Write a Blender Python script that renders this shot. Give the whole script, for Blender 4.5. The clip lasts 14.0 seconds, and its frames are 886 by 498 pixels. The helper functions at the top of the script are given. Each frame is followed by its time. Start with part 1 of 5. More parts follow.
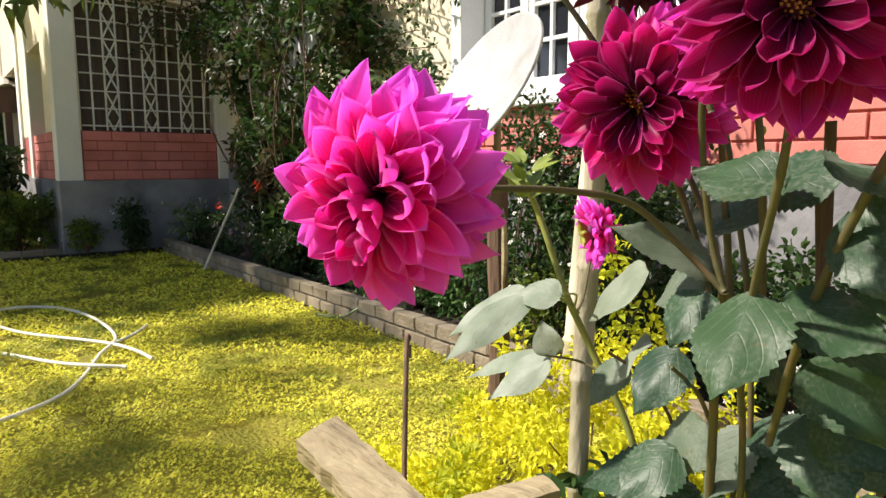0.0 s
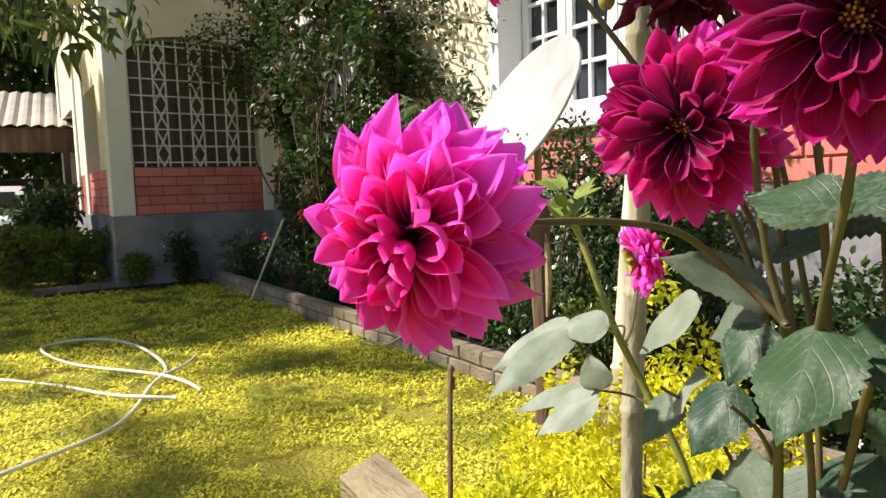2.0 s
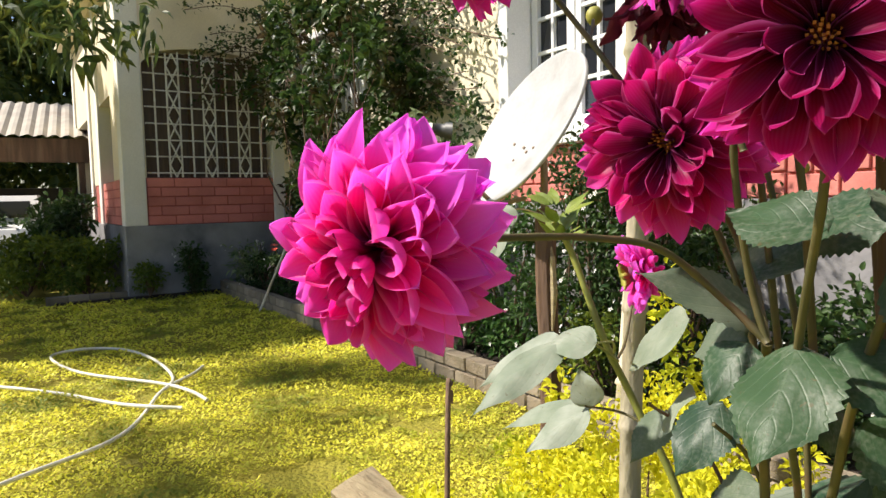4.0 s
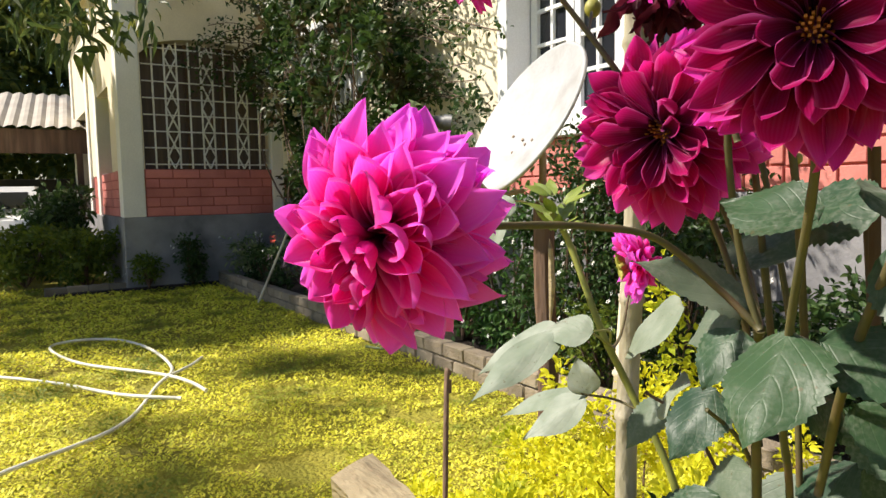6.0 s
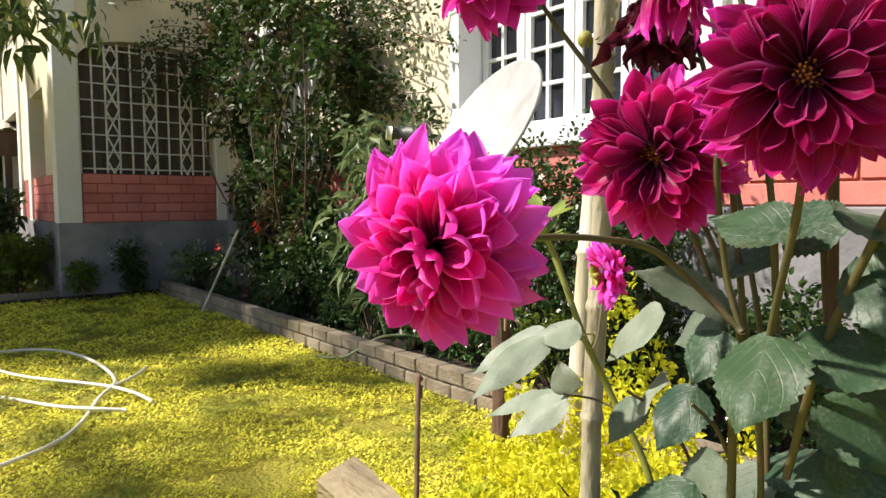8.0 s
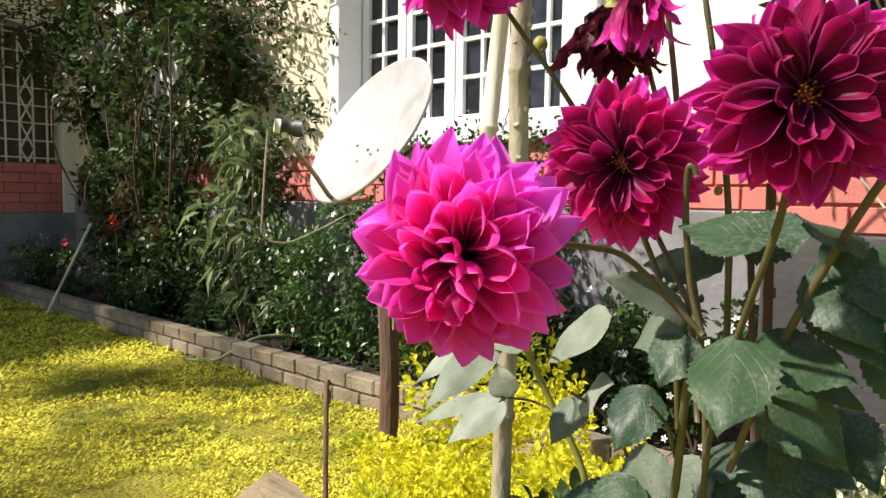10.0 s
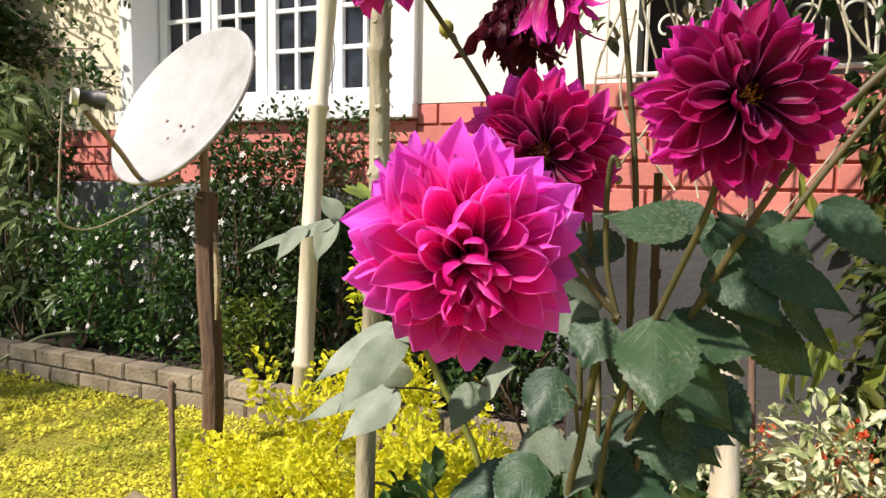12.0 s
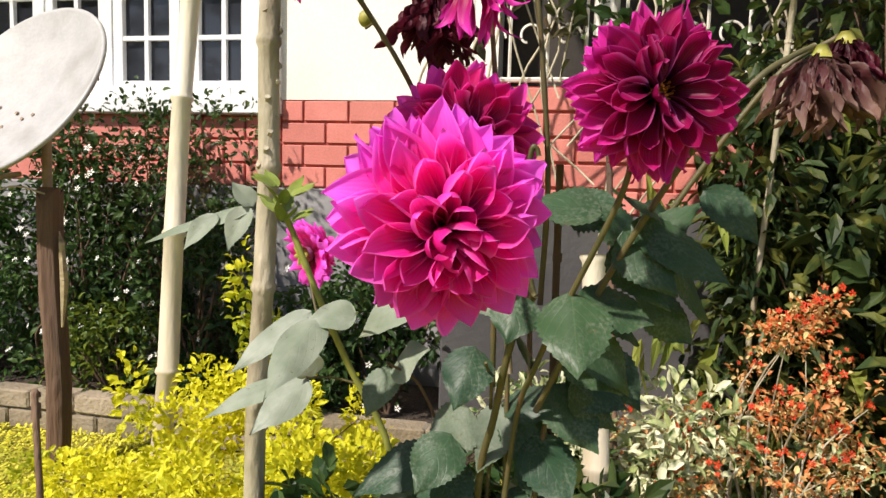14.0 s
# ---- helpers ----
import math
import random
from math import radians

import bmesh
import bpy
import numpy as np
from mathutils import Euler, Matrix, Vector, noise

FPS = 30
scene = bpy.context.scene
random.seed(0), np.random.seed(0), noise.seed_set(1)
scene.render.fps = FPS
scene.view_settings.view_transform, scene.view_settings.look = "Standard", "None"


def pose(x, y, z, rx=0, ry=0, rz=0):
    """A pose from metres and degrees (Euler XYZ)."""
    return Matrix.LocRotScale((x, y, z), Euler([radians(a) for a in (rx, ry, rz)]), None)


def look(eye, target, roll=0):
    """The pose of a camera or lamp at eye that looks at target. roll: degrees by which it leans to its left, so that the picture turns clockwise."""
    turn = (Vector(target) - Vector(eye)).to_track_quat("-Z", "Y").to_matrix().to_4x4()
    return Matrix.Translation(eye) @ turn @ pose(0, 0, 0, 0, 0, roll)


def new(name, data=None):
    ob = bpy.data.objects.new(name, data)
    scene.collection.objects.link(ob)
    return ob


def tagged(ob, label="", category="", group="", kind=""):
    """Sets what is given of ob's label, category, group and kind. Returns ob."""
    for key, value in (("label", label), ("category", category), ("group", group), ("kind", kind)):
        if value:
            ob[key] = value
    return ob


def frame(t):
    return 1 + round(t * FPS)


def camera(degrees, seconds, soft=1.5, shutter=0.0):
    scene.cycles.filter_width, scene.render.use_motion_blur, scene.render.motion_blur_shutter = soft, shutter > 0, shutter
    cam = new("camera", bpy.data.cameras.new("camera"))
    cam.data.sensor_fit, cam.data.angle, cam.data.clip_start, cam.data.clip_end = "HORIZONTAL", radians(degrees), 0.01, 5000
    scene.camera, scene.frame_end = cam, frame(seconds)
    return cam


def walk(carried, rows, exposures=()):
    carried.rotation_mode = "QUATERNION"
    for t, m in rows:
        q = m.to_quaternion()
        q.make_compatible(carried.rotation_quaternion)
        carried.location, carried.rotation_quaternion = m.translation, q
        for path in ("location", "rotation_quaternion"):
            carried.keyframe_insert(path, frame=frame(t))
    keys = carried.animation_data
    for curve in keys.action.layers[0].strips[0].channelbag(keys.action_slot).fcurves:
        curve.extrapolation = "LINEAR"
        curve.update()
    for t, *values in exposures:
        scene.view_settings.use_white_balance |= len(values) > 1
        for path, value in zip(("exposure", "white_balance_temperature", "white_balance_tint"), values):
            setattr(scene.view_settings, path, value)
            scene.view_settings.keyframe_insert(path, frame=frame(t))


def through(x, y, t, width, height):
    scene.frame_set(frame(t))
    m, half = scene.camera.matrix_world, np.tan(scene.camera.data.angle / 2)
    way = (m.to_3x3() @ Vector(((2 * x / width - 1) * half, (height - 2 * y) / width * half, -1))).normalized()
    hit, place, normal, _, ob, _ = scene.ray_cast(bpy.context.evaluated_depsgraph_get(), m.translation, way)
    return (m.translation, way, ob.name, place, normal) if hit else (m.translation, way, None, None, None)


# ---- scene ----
cam = camera(67.4, 14.0)
PATH = [
    (0, (0.595, -0.017, 1.239), (-0.371, 1.715, 0.98), -0.0),
    (0.5, (0.593, -0.004, 1.232), (-0.406, 1.71, 0.979), -0.6),
    (1, (0.592, -0.002, 1.234), (-0.435, 1.697, 0.993), -1.2),
    (1.5, (0.589, -0.001, 1.243), (-0.465, 1.686, 1.031), -1.8),
    (2, (0.587, 0.005, 1.246), (-0.493, 1.678, 1.064), -1.7),
    (2.5, (0.578, 0.015, 1.246), (-0.498, 1.693, 1.079), -1.3),
    (3, (0.59, 0.021, 1.247), (-0.501, 1.69, 1.092), -1.1),
    (5.5, (0.615, 0.023, 1.246), (-0.503, 1.675, 1.105), -1.4),
    (6, (0.615, 0.012, 1.244), (-0.49, 1.671, 1.077), -1.1),
    (6.5, (0.612, -0.004, 1.246), (-0.453, 1.682, 1.094), -0.4),
    (7, (0.606, -0.025, 1.247), (-0.419, 1.687, 1.111), -0.1),
    (9.3, (0.517, -0.102, 1.249), (-0.26, 1.734, 1.091), 0.4),
    (9.5, (0.504, -0.088, 1.247), (-0.224, 1.768, 1.092), 0.7),
    (10, (0.472, -0.088, 1.255), (-0.118, 1.818, 1.107), 0.9),
    (10.5, (0.437, -0.088, 1.254), (-0.004, 1.857, 1.105), 1.8),
    (11, (0.401, -0.088, 1.26), (0.107, 1.881, 1.07), 1.3),
    (11.5, (0.37, -0.082, 1.262), (0.23, 1.902, 1.054), 1.2),
    (12, (0.34, -0.079, 1.263), (0.333, 1.911, 1.064), 1.1),
    (12.5, (0.308, -0.089, 1.261), (0.436, 1.898, 1.072), 1.3),
    (13, (0.285, -0.091, 1.255), (0.512, 1.887, 1.064), 1.3),
    (13.5, (0.267, -0.096, 1.247), (0.592, 1.868, 1.057), 1.5),
    (14, (0.258, -0.097, 1.243), (0.683, 1.848, 1.061), 1.7),
]
walk(cam, [(t, look(eye, target, roll)) for t, eye, target, roll in PATH], [(0, 0.74, 6500, 13), (7, 0.74, 6500, 13), (9.5, 0.70, 6500, 13), (11, 0.54, 6500, 15), (14, 0.48, 6500, 15)])

# ---- light ----
SUN_AZ, SUN_EL = (-0.80, -0.48), 47.0
world = bpy.data.worlds.new("sky")
scene.world = world
world.use_nodes = True
wn = world.node_tree.nodes
sky = wn.new("ShaderNodeTexSky")
sky.sky_type, sky.sun_disc = "NISHITA", False
sky.sun_elevation = radians(SUN_EL)
sky.sun_rotation = math.atan2(SUN_AZ[0], SUN_AZ[1])
wn["Background"].inputs["Strength"].default_value = 0.085
world.node_tree.links.new(sky.outputs[0], wn["Background"].inputs["Color"])
sun_data = bpy.data.lights.new("sun", "SUN")
sun_data.energy, sun_data.angle, sun_data.color = 5.0, radians(2.0), (1.0, 0.93, 0.8)
sun = new("sun", sun_data)
sv = Vector((SUN_AZ[0], SUN_AZ[1], math.tan(radians(SUN_EL)) * math.hypot(*SUN_AZ))).normalized()
sun.matrix_world = look(tuple(sv * 60), (0, 0, 0))


# ---- materials ----
def nodes_of(name):
    m = bpy.data.materials.new(name)
    m.use_nodes = True
    nt = m.node_tree
    return m, nt, nt.nodes["Principled BSDF"]


def noise_fac(nt, scale, detail=4, lo=0.35, hi=0.65, coord=None):
    n = nt.nodes.new("ShaderNodeTexNoise")
    n.inputs["Scale"].default_value, n.inputs["Detail"].default_value = scale, detail
    if coord:
        nt.links.new(coord, n.inputs["Vector"])
    r = nt.nodes.new("ShaderNodeMapRange")
    r.inputs[1].default_value, r.inputs[2].default_value = lo, hi
    nt.links.new(n.outputs[0], r.inputs[0])
    return r.outputs[0]


def blend(nt, fac, a, b, mode="MIX"):
    x = nt.nodes.new("ShaderNodeMix")
    x.data_type, x.blend_type = "RGBA", mode
    for sock, v in ((x.inputs[0], fac), (x.inputs[6], a), (x.inputs[7], b)):
        if isinstance(v, (int, float)):
            sock.default_value = v
        elif isinstance(v, tuple):
            sock.default_value = (*v, 1)
        else:
            nt.links.new(v, sock)
    return x.outputs[2]


def bumped(nt, bsdf, fac, strength, distance):
    b = nt.nodes.new("ShaderNodeBump")
    b.inputs["Strength"].default_value, b.inputs["Distance"].default_value = strength, distance
    nt.links.new(fac, b.inputs["Height"])
    nt.links.new(b.outputs[0], bsdf.inputs["Normal"])


def position(nt):
    return nt.nodes.new("ShaderNodeNewGeometry").outputs["Position"]


def surf(name, c1, c2, dirt=None, scale=3.0, fine=40.0, rough=0.75, bump=0.3, depth=0.004, metal=0.0, vary=0.0, dirt_amount=0.5, stretch=None):
    """A surface of two tones, blotched at one scale and grained at another, with stains."""
    m, nt, p = nodes_of(name)
    pos = position(nt)
    if stretch:
        mp = nt.nodes.new("ShaderNodeMapping")
        mp.inputs["Scale"].default_value = stretch
        nt.links.new(pos, mp.inputs["Vector"])
        pos = mp.outputs[0]
    col = blend(nt, noise_fac(nt, scale, coord=pos), c1, c2)
    grain = noise_fac(nt, fine, 6, 0.3, 0.7, coord=pos)
    col = blend(nt, 0.25, col, blend(nt, grain, tuple(x * 0.6 for x in c1), tuple(min(1, x * 1.25) for x in c2)))
    if dirt:
        d = noise_fac(nt, scale * 0.6, 8, 0.52, 0.72, coord=pos)
        mul = nt.nodes.new("ShaderNodeMath")
        mul.operation = "MULTIPLY"
        mul.inputs[1].default_value = dirt_amount
        nt.links.new(d, mul.inputs[0])
        col = blend(nt, mul.outputs[0], col, dirt)
    if vary:
        oi = nt.nodes.new("ShaderNodeObjectInfo")
        hs = nt.nodes.new("ShaderNodeHueSaturation")
        mr = nt.nodes.new("ShaderNodeMapRange")
        mr.inputs[3].default_value, mr.inputs[4].default_value = 1 - vary, 1 + vary
        nt.links.new(oi.outputs["Random"], mr.inputs[0])
        nt.links.new(mr.outputs[0], hs.inputs["Value"])
        nt.links.new(col, hs.inputs["Color"])
        col = hs.outputs[0]
    nt.links.new(col, p.inputs["Base Color"])
    p.inputs["Roughness"].default_value, p.inputs["Metallic"].default_value = rough, metal
    bumped(nt, p, grain, bump, depth)
    return m


def leafy(name, c1, c2, c3=None, rough=0.5, through=0.35, scale=2.5, glow=1.6):
    """Foliage: a tone for each leaf, with light coming through it."""
    m, nt, p = nodes_of(name)
    g = nt.nodes.new("ShaderNodeNewGeometry")
    col = blend(nt, g.outputs["Random Per Island"], c1, c2)
    if c3:
        col = blend(nt, noise_fac(nt, scale, 3, 0.5, 0.66, g.outputs["Position"]), col, c3)
    nt.links.new(col, p.inputs["Base Color"])
    p.inputs["Roughness"].default_value = rough
    p.inputs["Specular IOR Level"].default_value = 0.22
    t = nt.nodes.new("ShaderNodeBsdfTranslucent")
    hs = nt.nodes.new("ShaderNodeHueSaturation")
    hs.inputs["Value"].default_value = glow
    nt.links.new(col, hs.inputs["Color"])
    nt.links.new(hs.outputs[0], t.inputs[0])
    mx = nt.nodes.new("ShaderNodeMixShader")
    mx.inputs[0].default_value = through
    nt.links.new(p.outputs[0], mx.inputs[1])
    nt.links.new(t.outputs[0], mx.inputs[2])
    nt.links.new(mx.outputs[0], nt.nodes["Material Output"].inputs[0])
    return m


M_CREAM = surf("cream_plaster", (0.80, 0.72, 0.55), (0.73, 0.64, 0.47), (0.46, 0.39, 0.28), 1.6, 60, 0.85, 0.15, 0.002)
M_WHITE = surf("white_plaster", (0.82, 0.80, 0.74), (0.77, 0.74, 0.67), (0.5, 0.46, 0.38), 1.4, 70, 0.8, 0.15, 0.002, dirt_amount=0.3)
M_PAINT = surf("white_paint", (0.80, 0.80, 0.80), (0.74, 0.75, 0.77), (0.45, 0.44, 0.4), 3, 90, 0.45, 0.1, 0.001, dirt_amount=0.25)
M_BRICK = surf("red_painted_brick", (0.64, 0.215, 0.18), (0.56, 0.175, 0.145), (0.36, 0.10, 0.08), 4, 70, 0.7, 0.3, 0.003, vary=0.12)
M_JOINT = surf("red_mortar", (0.44, 0.105, 0.08), (0.36, 0.085, 0.065), None, 4, 70, 0.85, 0.3, 0.003)
M_PLINTH = surf("grey_cement_plinth", (0.31, 0.305, 0.31), (0.18, 0.178, 0.185), (0.045, 0.045, 0.05), 2.4, 30, 0.85, 0.4, 0.005, dirt_amount=0.85)
M_PLINTH_D = surf("dark_cement", (0.085, 0.08, 0.08), (0.05, 0.048, 0.05), (0.025, 0.024, 0.024), 1.3, 30, 0.85, 0.4, 0.005, dirt_amount=0.8)
# Near-black colour stands in for the shade of rooms, verandah and shed.
M_DARK = surf("painted_shade_black", (0.03, 0.026, 0.022), (0.05, 0.042, 0.035), None, 2, 30, 0.9, 0.1, 0.002)
M_IRON = surf("cream_iron", (0.80, 0.78, 0.72), (0.7, 0.67, 0.6), (0.3, 0.2, 0.12), 12, 90, 0.5, 0.1, 0.001, dirt_amount=0.4)
M_KERB = surf("old_brick", (0.30, 0.25, 0.18), (0.21, 0.165, 0.11), (0.085, 0.085, 0.045), 5, 50, 0.9, 0.6, 0.008, vary=0.2)
M_MORTAR = surf("bed_mortar", (0.20, 0.17, 0.13), (0.14, 0.12, 0.09), None, 8, 60, 0.95, 0.5, 0.006)
M_SOIL = surf("soil", (0.06, 0.042, 0.028), (0.035, 0.025, 0.018), (0.10, 0.075, 0.045), 6, 40, 0.95, 0.8, 0.02)
M_LAWN = surf("lawn_soil", (0.26, 0.25, 0.02), (0.36, 0.31, 0.03), (0.16, 0.12, 0.03), 3, 45, 0.95, 0.9, 0.02)
M_WOOD = surf("weathered_wood", (0.16, 0.09, 0.055), (0.075, 0.045, 0.03), (0.30, 0.20, 0.13), 9, 60, 0.85, 0.7, 0.006, stretch=(1, 1, 0.12))
M_BOARD = surf("pale_board", (0.45, 0.37, 0.22), (0.30, 0.23, 0.13), (0.09, 0.065, 0.04), 26, 90, 0.8, 0.7, 0.005, dirt_amount=0.8, stretch=(0.2, 1, 1))
M_BAMBOO = surf("dry_bamboo", (0.78, 0.72, 0.58), (0.62, 0.55, 0.40), (0.26, 0.19, 0.11), 9, 80, 0.5, 0.3, 0.003, dirt_amount=0.75, stretch=(1, 1, 0.15))
M_BAMBOO_G = surf("greenish_bark", (0.50, 0.44, 0.33), (0.31, 0.28, 0.18), (0.13, 0.09, 0.055), 26, 70, 0.7, 0.6, 0.004, dirt_amount=0.8, stretch=(1, 1, 0.35))
M_DISH = surf("dish_enamel", (0.42, 0.42, 0.42), (0.35, 0.35, 0.35), (0.19, 0.17, 0.14), 9, 70, 0.5, 0.08, 0.001, dirt_amount=0.45)
M_RUST = surf("dull_steel", (0.34, 0.27, 0.2), (0.22, 0.16, 0.11), (0.2, 0.09, 0.05), 14, 80, 0.6, 0.2, 0.001, metal=0.4)
M_BLACK = surf("black_plastic", (0.025, 0.025, 0.027), (0.04, 0.04, 0.042), None, 9, 80, 0.5, 0.1, 0.001)
M_HOSE = surf("white_hose", (0.78, 0.76, 0.66), (0.66, 0.64, 0.52), None, 9, 80, 0.4, 0.1, 0.001)
M_HOSE_G = surf("green_hose", (0.30, 0.34, 0.16), (0.22, 0.26, 0.11), None, 9, 80, 0.45, 0.1, 0.001)
M_ROOF = surf("grey_roof_sheet", (0.42, 0.38, 0.32), (0.30, 0.27, 0.23), (0.2, 0.12, 0.07), 2, 40, 0.6, 0.2, 0.002, dirt_amount=0.5)
M_TWIG = surf("brown_twig", (0.14, 0.085, 0.05), (0.09, 0.055, 0.035), None, 12, 80, 0.85, 0.4, 0.003)

m_glass, nt, p = nodes_of("window_glass")
p.inputs["Base Color"].default_value = (0.02, 0.022, 0.028, 1)
p.inputs["Roughness"].default_value, p.inputs["Specular IOR Level"].default_value = 0.06, 0.6
bumped(nt, p, noise_fac(nt, 3.0, 2, coord=position(nt)), 0.05, 0.01)
M_GLASS = m_glass
M_CURTAIN = surf("brown_curtain", (0.15, 0.105, 0.075), (0.09, 0.065, 0.05), (0.05, 0.04, 0.03), 3, 40, 0.8, 0.2, 0.004, stretch=(6, 6, 0.4))


# ---- building helpers ----
def link_mesh(name, bm, material, smooth=False):
    me = bpy.data.meshes.new(name)
    bm.to_mesh(me)
    bm.free()
    if material:
        me.materials.append(material)
    if smooth:
        me.shade_smooth()
    return me


def part(name, bm, material, parent=None, label="", smooth=False):
    ob = new(name, link_mesh(name, bm, material, smooth) if isinstance(bm, bmesh.types.BMesh) else bm)
    if parent:
        ob.parent = parent
    if label:
        ob["label"] = label
    return ob


def thing(name, m, label, category, group="", kind=""):
    ob = new(name)
    ob.matrix_world = m
    ob.empty_display_size = 0.05
    return tagged(ob, label, category, group, kind)


def box(x0, x1, y0, y1, z0, z1, bevel=0.0, bm=None):
    b = bmesh.new()
    bmesh.ops.create_cube(b, size=1)
    for v in b.verts:
        v.co = Vector(((x0 + x1) / 2 + v.co.x * (x1 - x0), (y0 + y1) / 2 + v.co.y * (y1 - y0), (z0 + z1) / 2 + v.co.z * (z1 - z0)))
    if bevel:
        bmesh.ops.bevel(b, geom=b.edges[:], offset=bevel, segments=1, affect="EDGES")
    if bm is None:
        return b
    me = bpy.data.meshes.new("t")
    b.to_mesh(me)
    b.free()
    bm.from_mesh(me)
    bpy.data.meshes.remove(me)
    return bm


def tube(points, radii, sides=8, bm=None, cap=True):
    """A round bar along points; radii one number or one for each point."""
    bm = bm or bmesh.new()
    pts = [Vector(q) for q in points]
    rr = radii if isinstance(radii, (list, tuple)) else [radii] * len(pts)
    rings, up = [], None
    for i, q in enumerate(pts):
        d = (pts[min(i + 1, len(pts) - 1)] - pts[max(i - 1, 0)]).normalized()
        if up is None:
            up = d.orthogonal().normalized()
        side = d.cross(up)
        if side.length < 1e-4:
            side = d.orthogonal()
        side.normalize()
        up = side.cross(d).normalized()
        rings.append([bm.verts.new(q + (up * math.cos(a) + side * math.sin(a)) * rr[i]) for a in (2 * math.pi * k / sides for k in range(sides))])
    for r0, r1 in zip(rings, rings[1:]):
        for k in range(sides):
            bm.faces.new((r0[k], r0[(k + 1) % sides], r1[(k + 1) % sides], r1[k]))
    if cap:
        bm.faces.new(rings[0])
        bm.faces.new(rings[-1][::-1])
    return bm


def curve_points(ctrl, n=12):
    """Points on a smooth line through ctrl."""
    c = [Vector(q) for q in ctrl]
    c = [c[0] * 2 - c[1]] + c + [c[-1] * 2 - c[-2]]
    out = []
    for i in range(1, len(c) - 2):
        for k in range(n):
            t = k / n
            a, b, d, e = c[i - 1], c[i], c[i + 1], c[i + 2]
            out.append(0.5 * ((2 * b) + (d - a) * t + (2 * a - 5 * b + 4 * d - e) * t * t + (3 * b - a - 3 * d + e) * t ** 3))
    return out + [c[-2]]


def leaf_cloud(name, material, spots, ways, sizes, aspect=0.45, fold=0.25, droop=0.2, seed=1):
    """Many leaves in one mesh: each starts at a spot, runs along its way, is folded at the midrib and droops at the tip."""
    r = np.random.default_rng(seed)
    n = len(spots)
    d = ways / np.linalg.norm(ways, axis=1, keepdims=True)
    ref = r.normal(size=(n, 3)) + np.array([0, 0, 1.2])
    side = np.cross(d, ref)
    side /= np.linalg.norm(side, axis=1, keepdims=True) + 1e-9
    nor = np.cross(side, d)
    s = sizes[:, None]
    w = s * aspect * 0.5
    mid = spots + d * s * 0.5
    tip = spots + d * s - nor * s * droop
    tip[:, 2] -= (s * droop * 0.6)[:, 0]
    a1 = spots + d * s * 0.30 + side * w + nor * w * fold
    a2 = spots + d * s * 0.68 + side * w * 0.8 + nor * (w * fold - s * droop * 0.4)
    b1 = spots + d * s * 0.30 - side * w + nor * w * fold
    b2 = spots + d * s * 0.68 - side * w * 0.8 + nor * (w * fold - s * droop * 0.4)
    mid2 = mid - nor * s * droop * 0.2
    verts = np.stack([spots, a1, a2, tip, b2, b1, mid2], 1).reshape(-1, 3)
    k = np.arange(n)[:, None] * 7
    quads = np.concatenate([k + np.array([q]) for q in ([0, 1, 2, 6], [6, 2, 3, 4], [0, 6, 4, 5])], 0)
    me = bpy.data.meshes.new(name)
    me.from_pydata(verts.tolist(), [], quads.tolist())
    me.materials.append(material)
    return me


# ---- the ground ----
def ground():
    n = 90
    xs = np.sinh(np.linspace(-4.6, 4.6, n)) * 6.0
    ys = np.sinh(np.linspace(-4.6, 4.6, n)) * 6.0
    bm = bmesh.new()
    grid = []
    for y in ys:
        row = []
        for x in xs:
            near = math.exp(-(x * x + y * y) / 200)
            h = (noise.noise((x * 1.3, y * 1.3, 0)) * 0.018 + noise.noise((x * 0.4, y * 0.4, 3)) * 0.02) * near
            row.append(bm.verts.new((x - 1, y + 2, h - 0.015)))
        grid.append(row)
    for i in range(n - 1):
        for j in range(n - 1):
            bm.faces.new((grid[i][j], grid[i][j + 1], grid[i + 1][j + 1], grid[i + 1][j]))
    ob = part("ground", bm, M_LAWN, smooth=True)
    return tagged(ob, "yellow-green lawn ground with patchy short grass", "ground", kind="structure")


ground()

# ---- the house: x runs along its front wall, y into it ----
HOUSE = Matrix.Translation((0.15, 4.085, 0)) @ Matrix.Rotation(radians(-23), 4, "Z")
WING, TOP = -7.8, 4.6


def structure(name, bm, material, label, category, m=HOUSE):
    ob = part(name, bm, material)
    ob.matrix_world = m
    return tagged(ob, label, category, kind="structure")


def join(*boxes, bevel=0.0):
    bm = bmesh.new()
    for b in boxes:
        box(*b, bevel=bevel, bm=bm)
    return bm


wall_main = structure("wall_main", join((-9.6, -6.75, 0.0, 0.25, 1.62, TOP), (-6.75, -5.0, 0.0, 0.25, 3.4, TOP), (-6.75, -5.0, 0, 0.25, 1.62, 1.75), (-5.0, -2.45, 0.0, 0.25, 1.62, TOP),
                                        (-2.45, 0.0, 0.0, 0.25, 3.35, TOP)),
                      M_CREAM, "cream plastered house wall with a recessed window", "wall")
wall_white = structure("wall_white", join((0.0, 1.3, 0.0, 0.25, 1.745, TOP)), M_WHITE, "bright white plastered house wall beside the window", "wall")
band_main = structure("brick_band", join((-9.6, 1.3, 0.012, 0.25, 1.22, 1.62), (0.0, 1.3, 0.012, 0.25, 1.62, 1.745), (-2.45, 0.0, 0.012, 0.25, 1.6, 1.66)), M_JOINT, "brick-red band under the window of the house", "wall")
plinth_main = structure("plinth_main", join((-9.6, 1.3, -0.03, 0.25, -0.1, 1.22), bevel=0.01), M_PLINTH, "grey stained cement plinth of the house", "plinth")
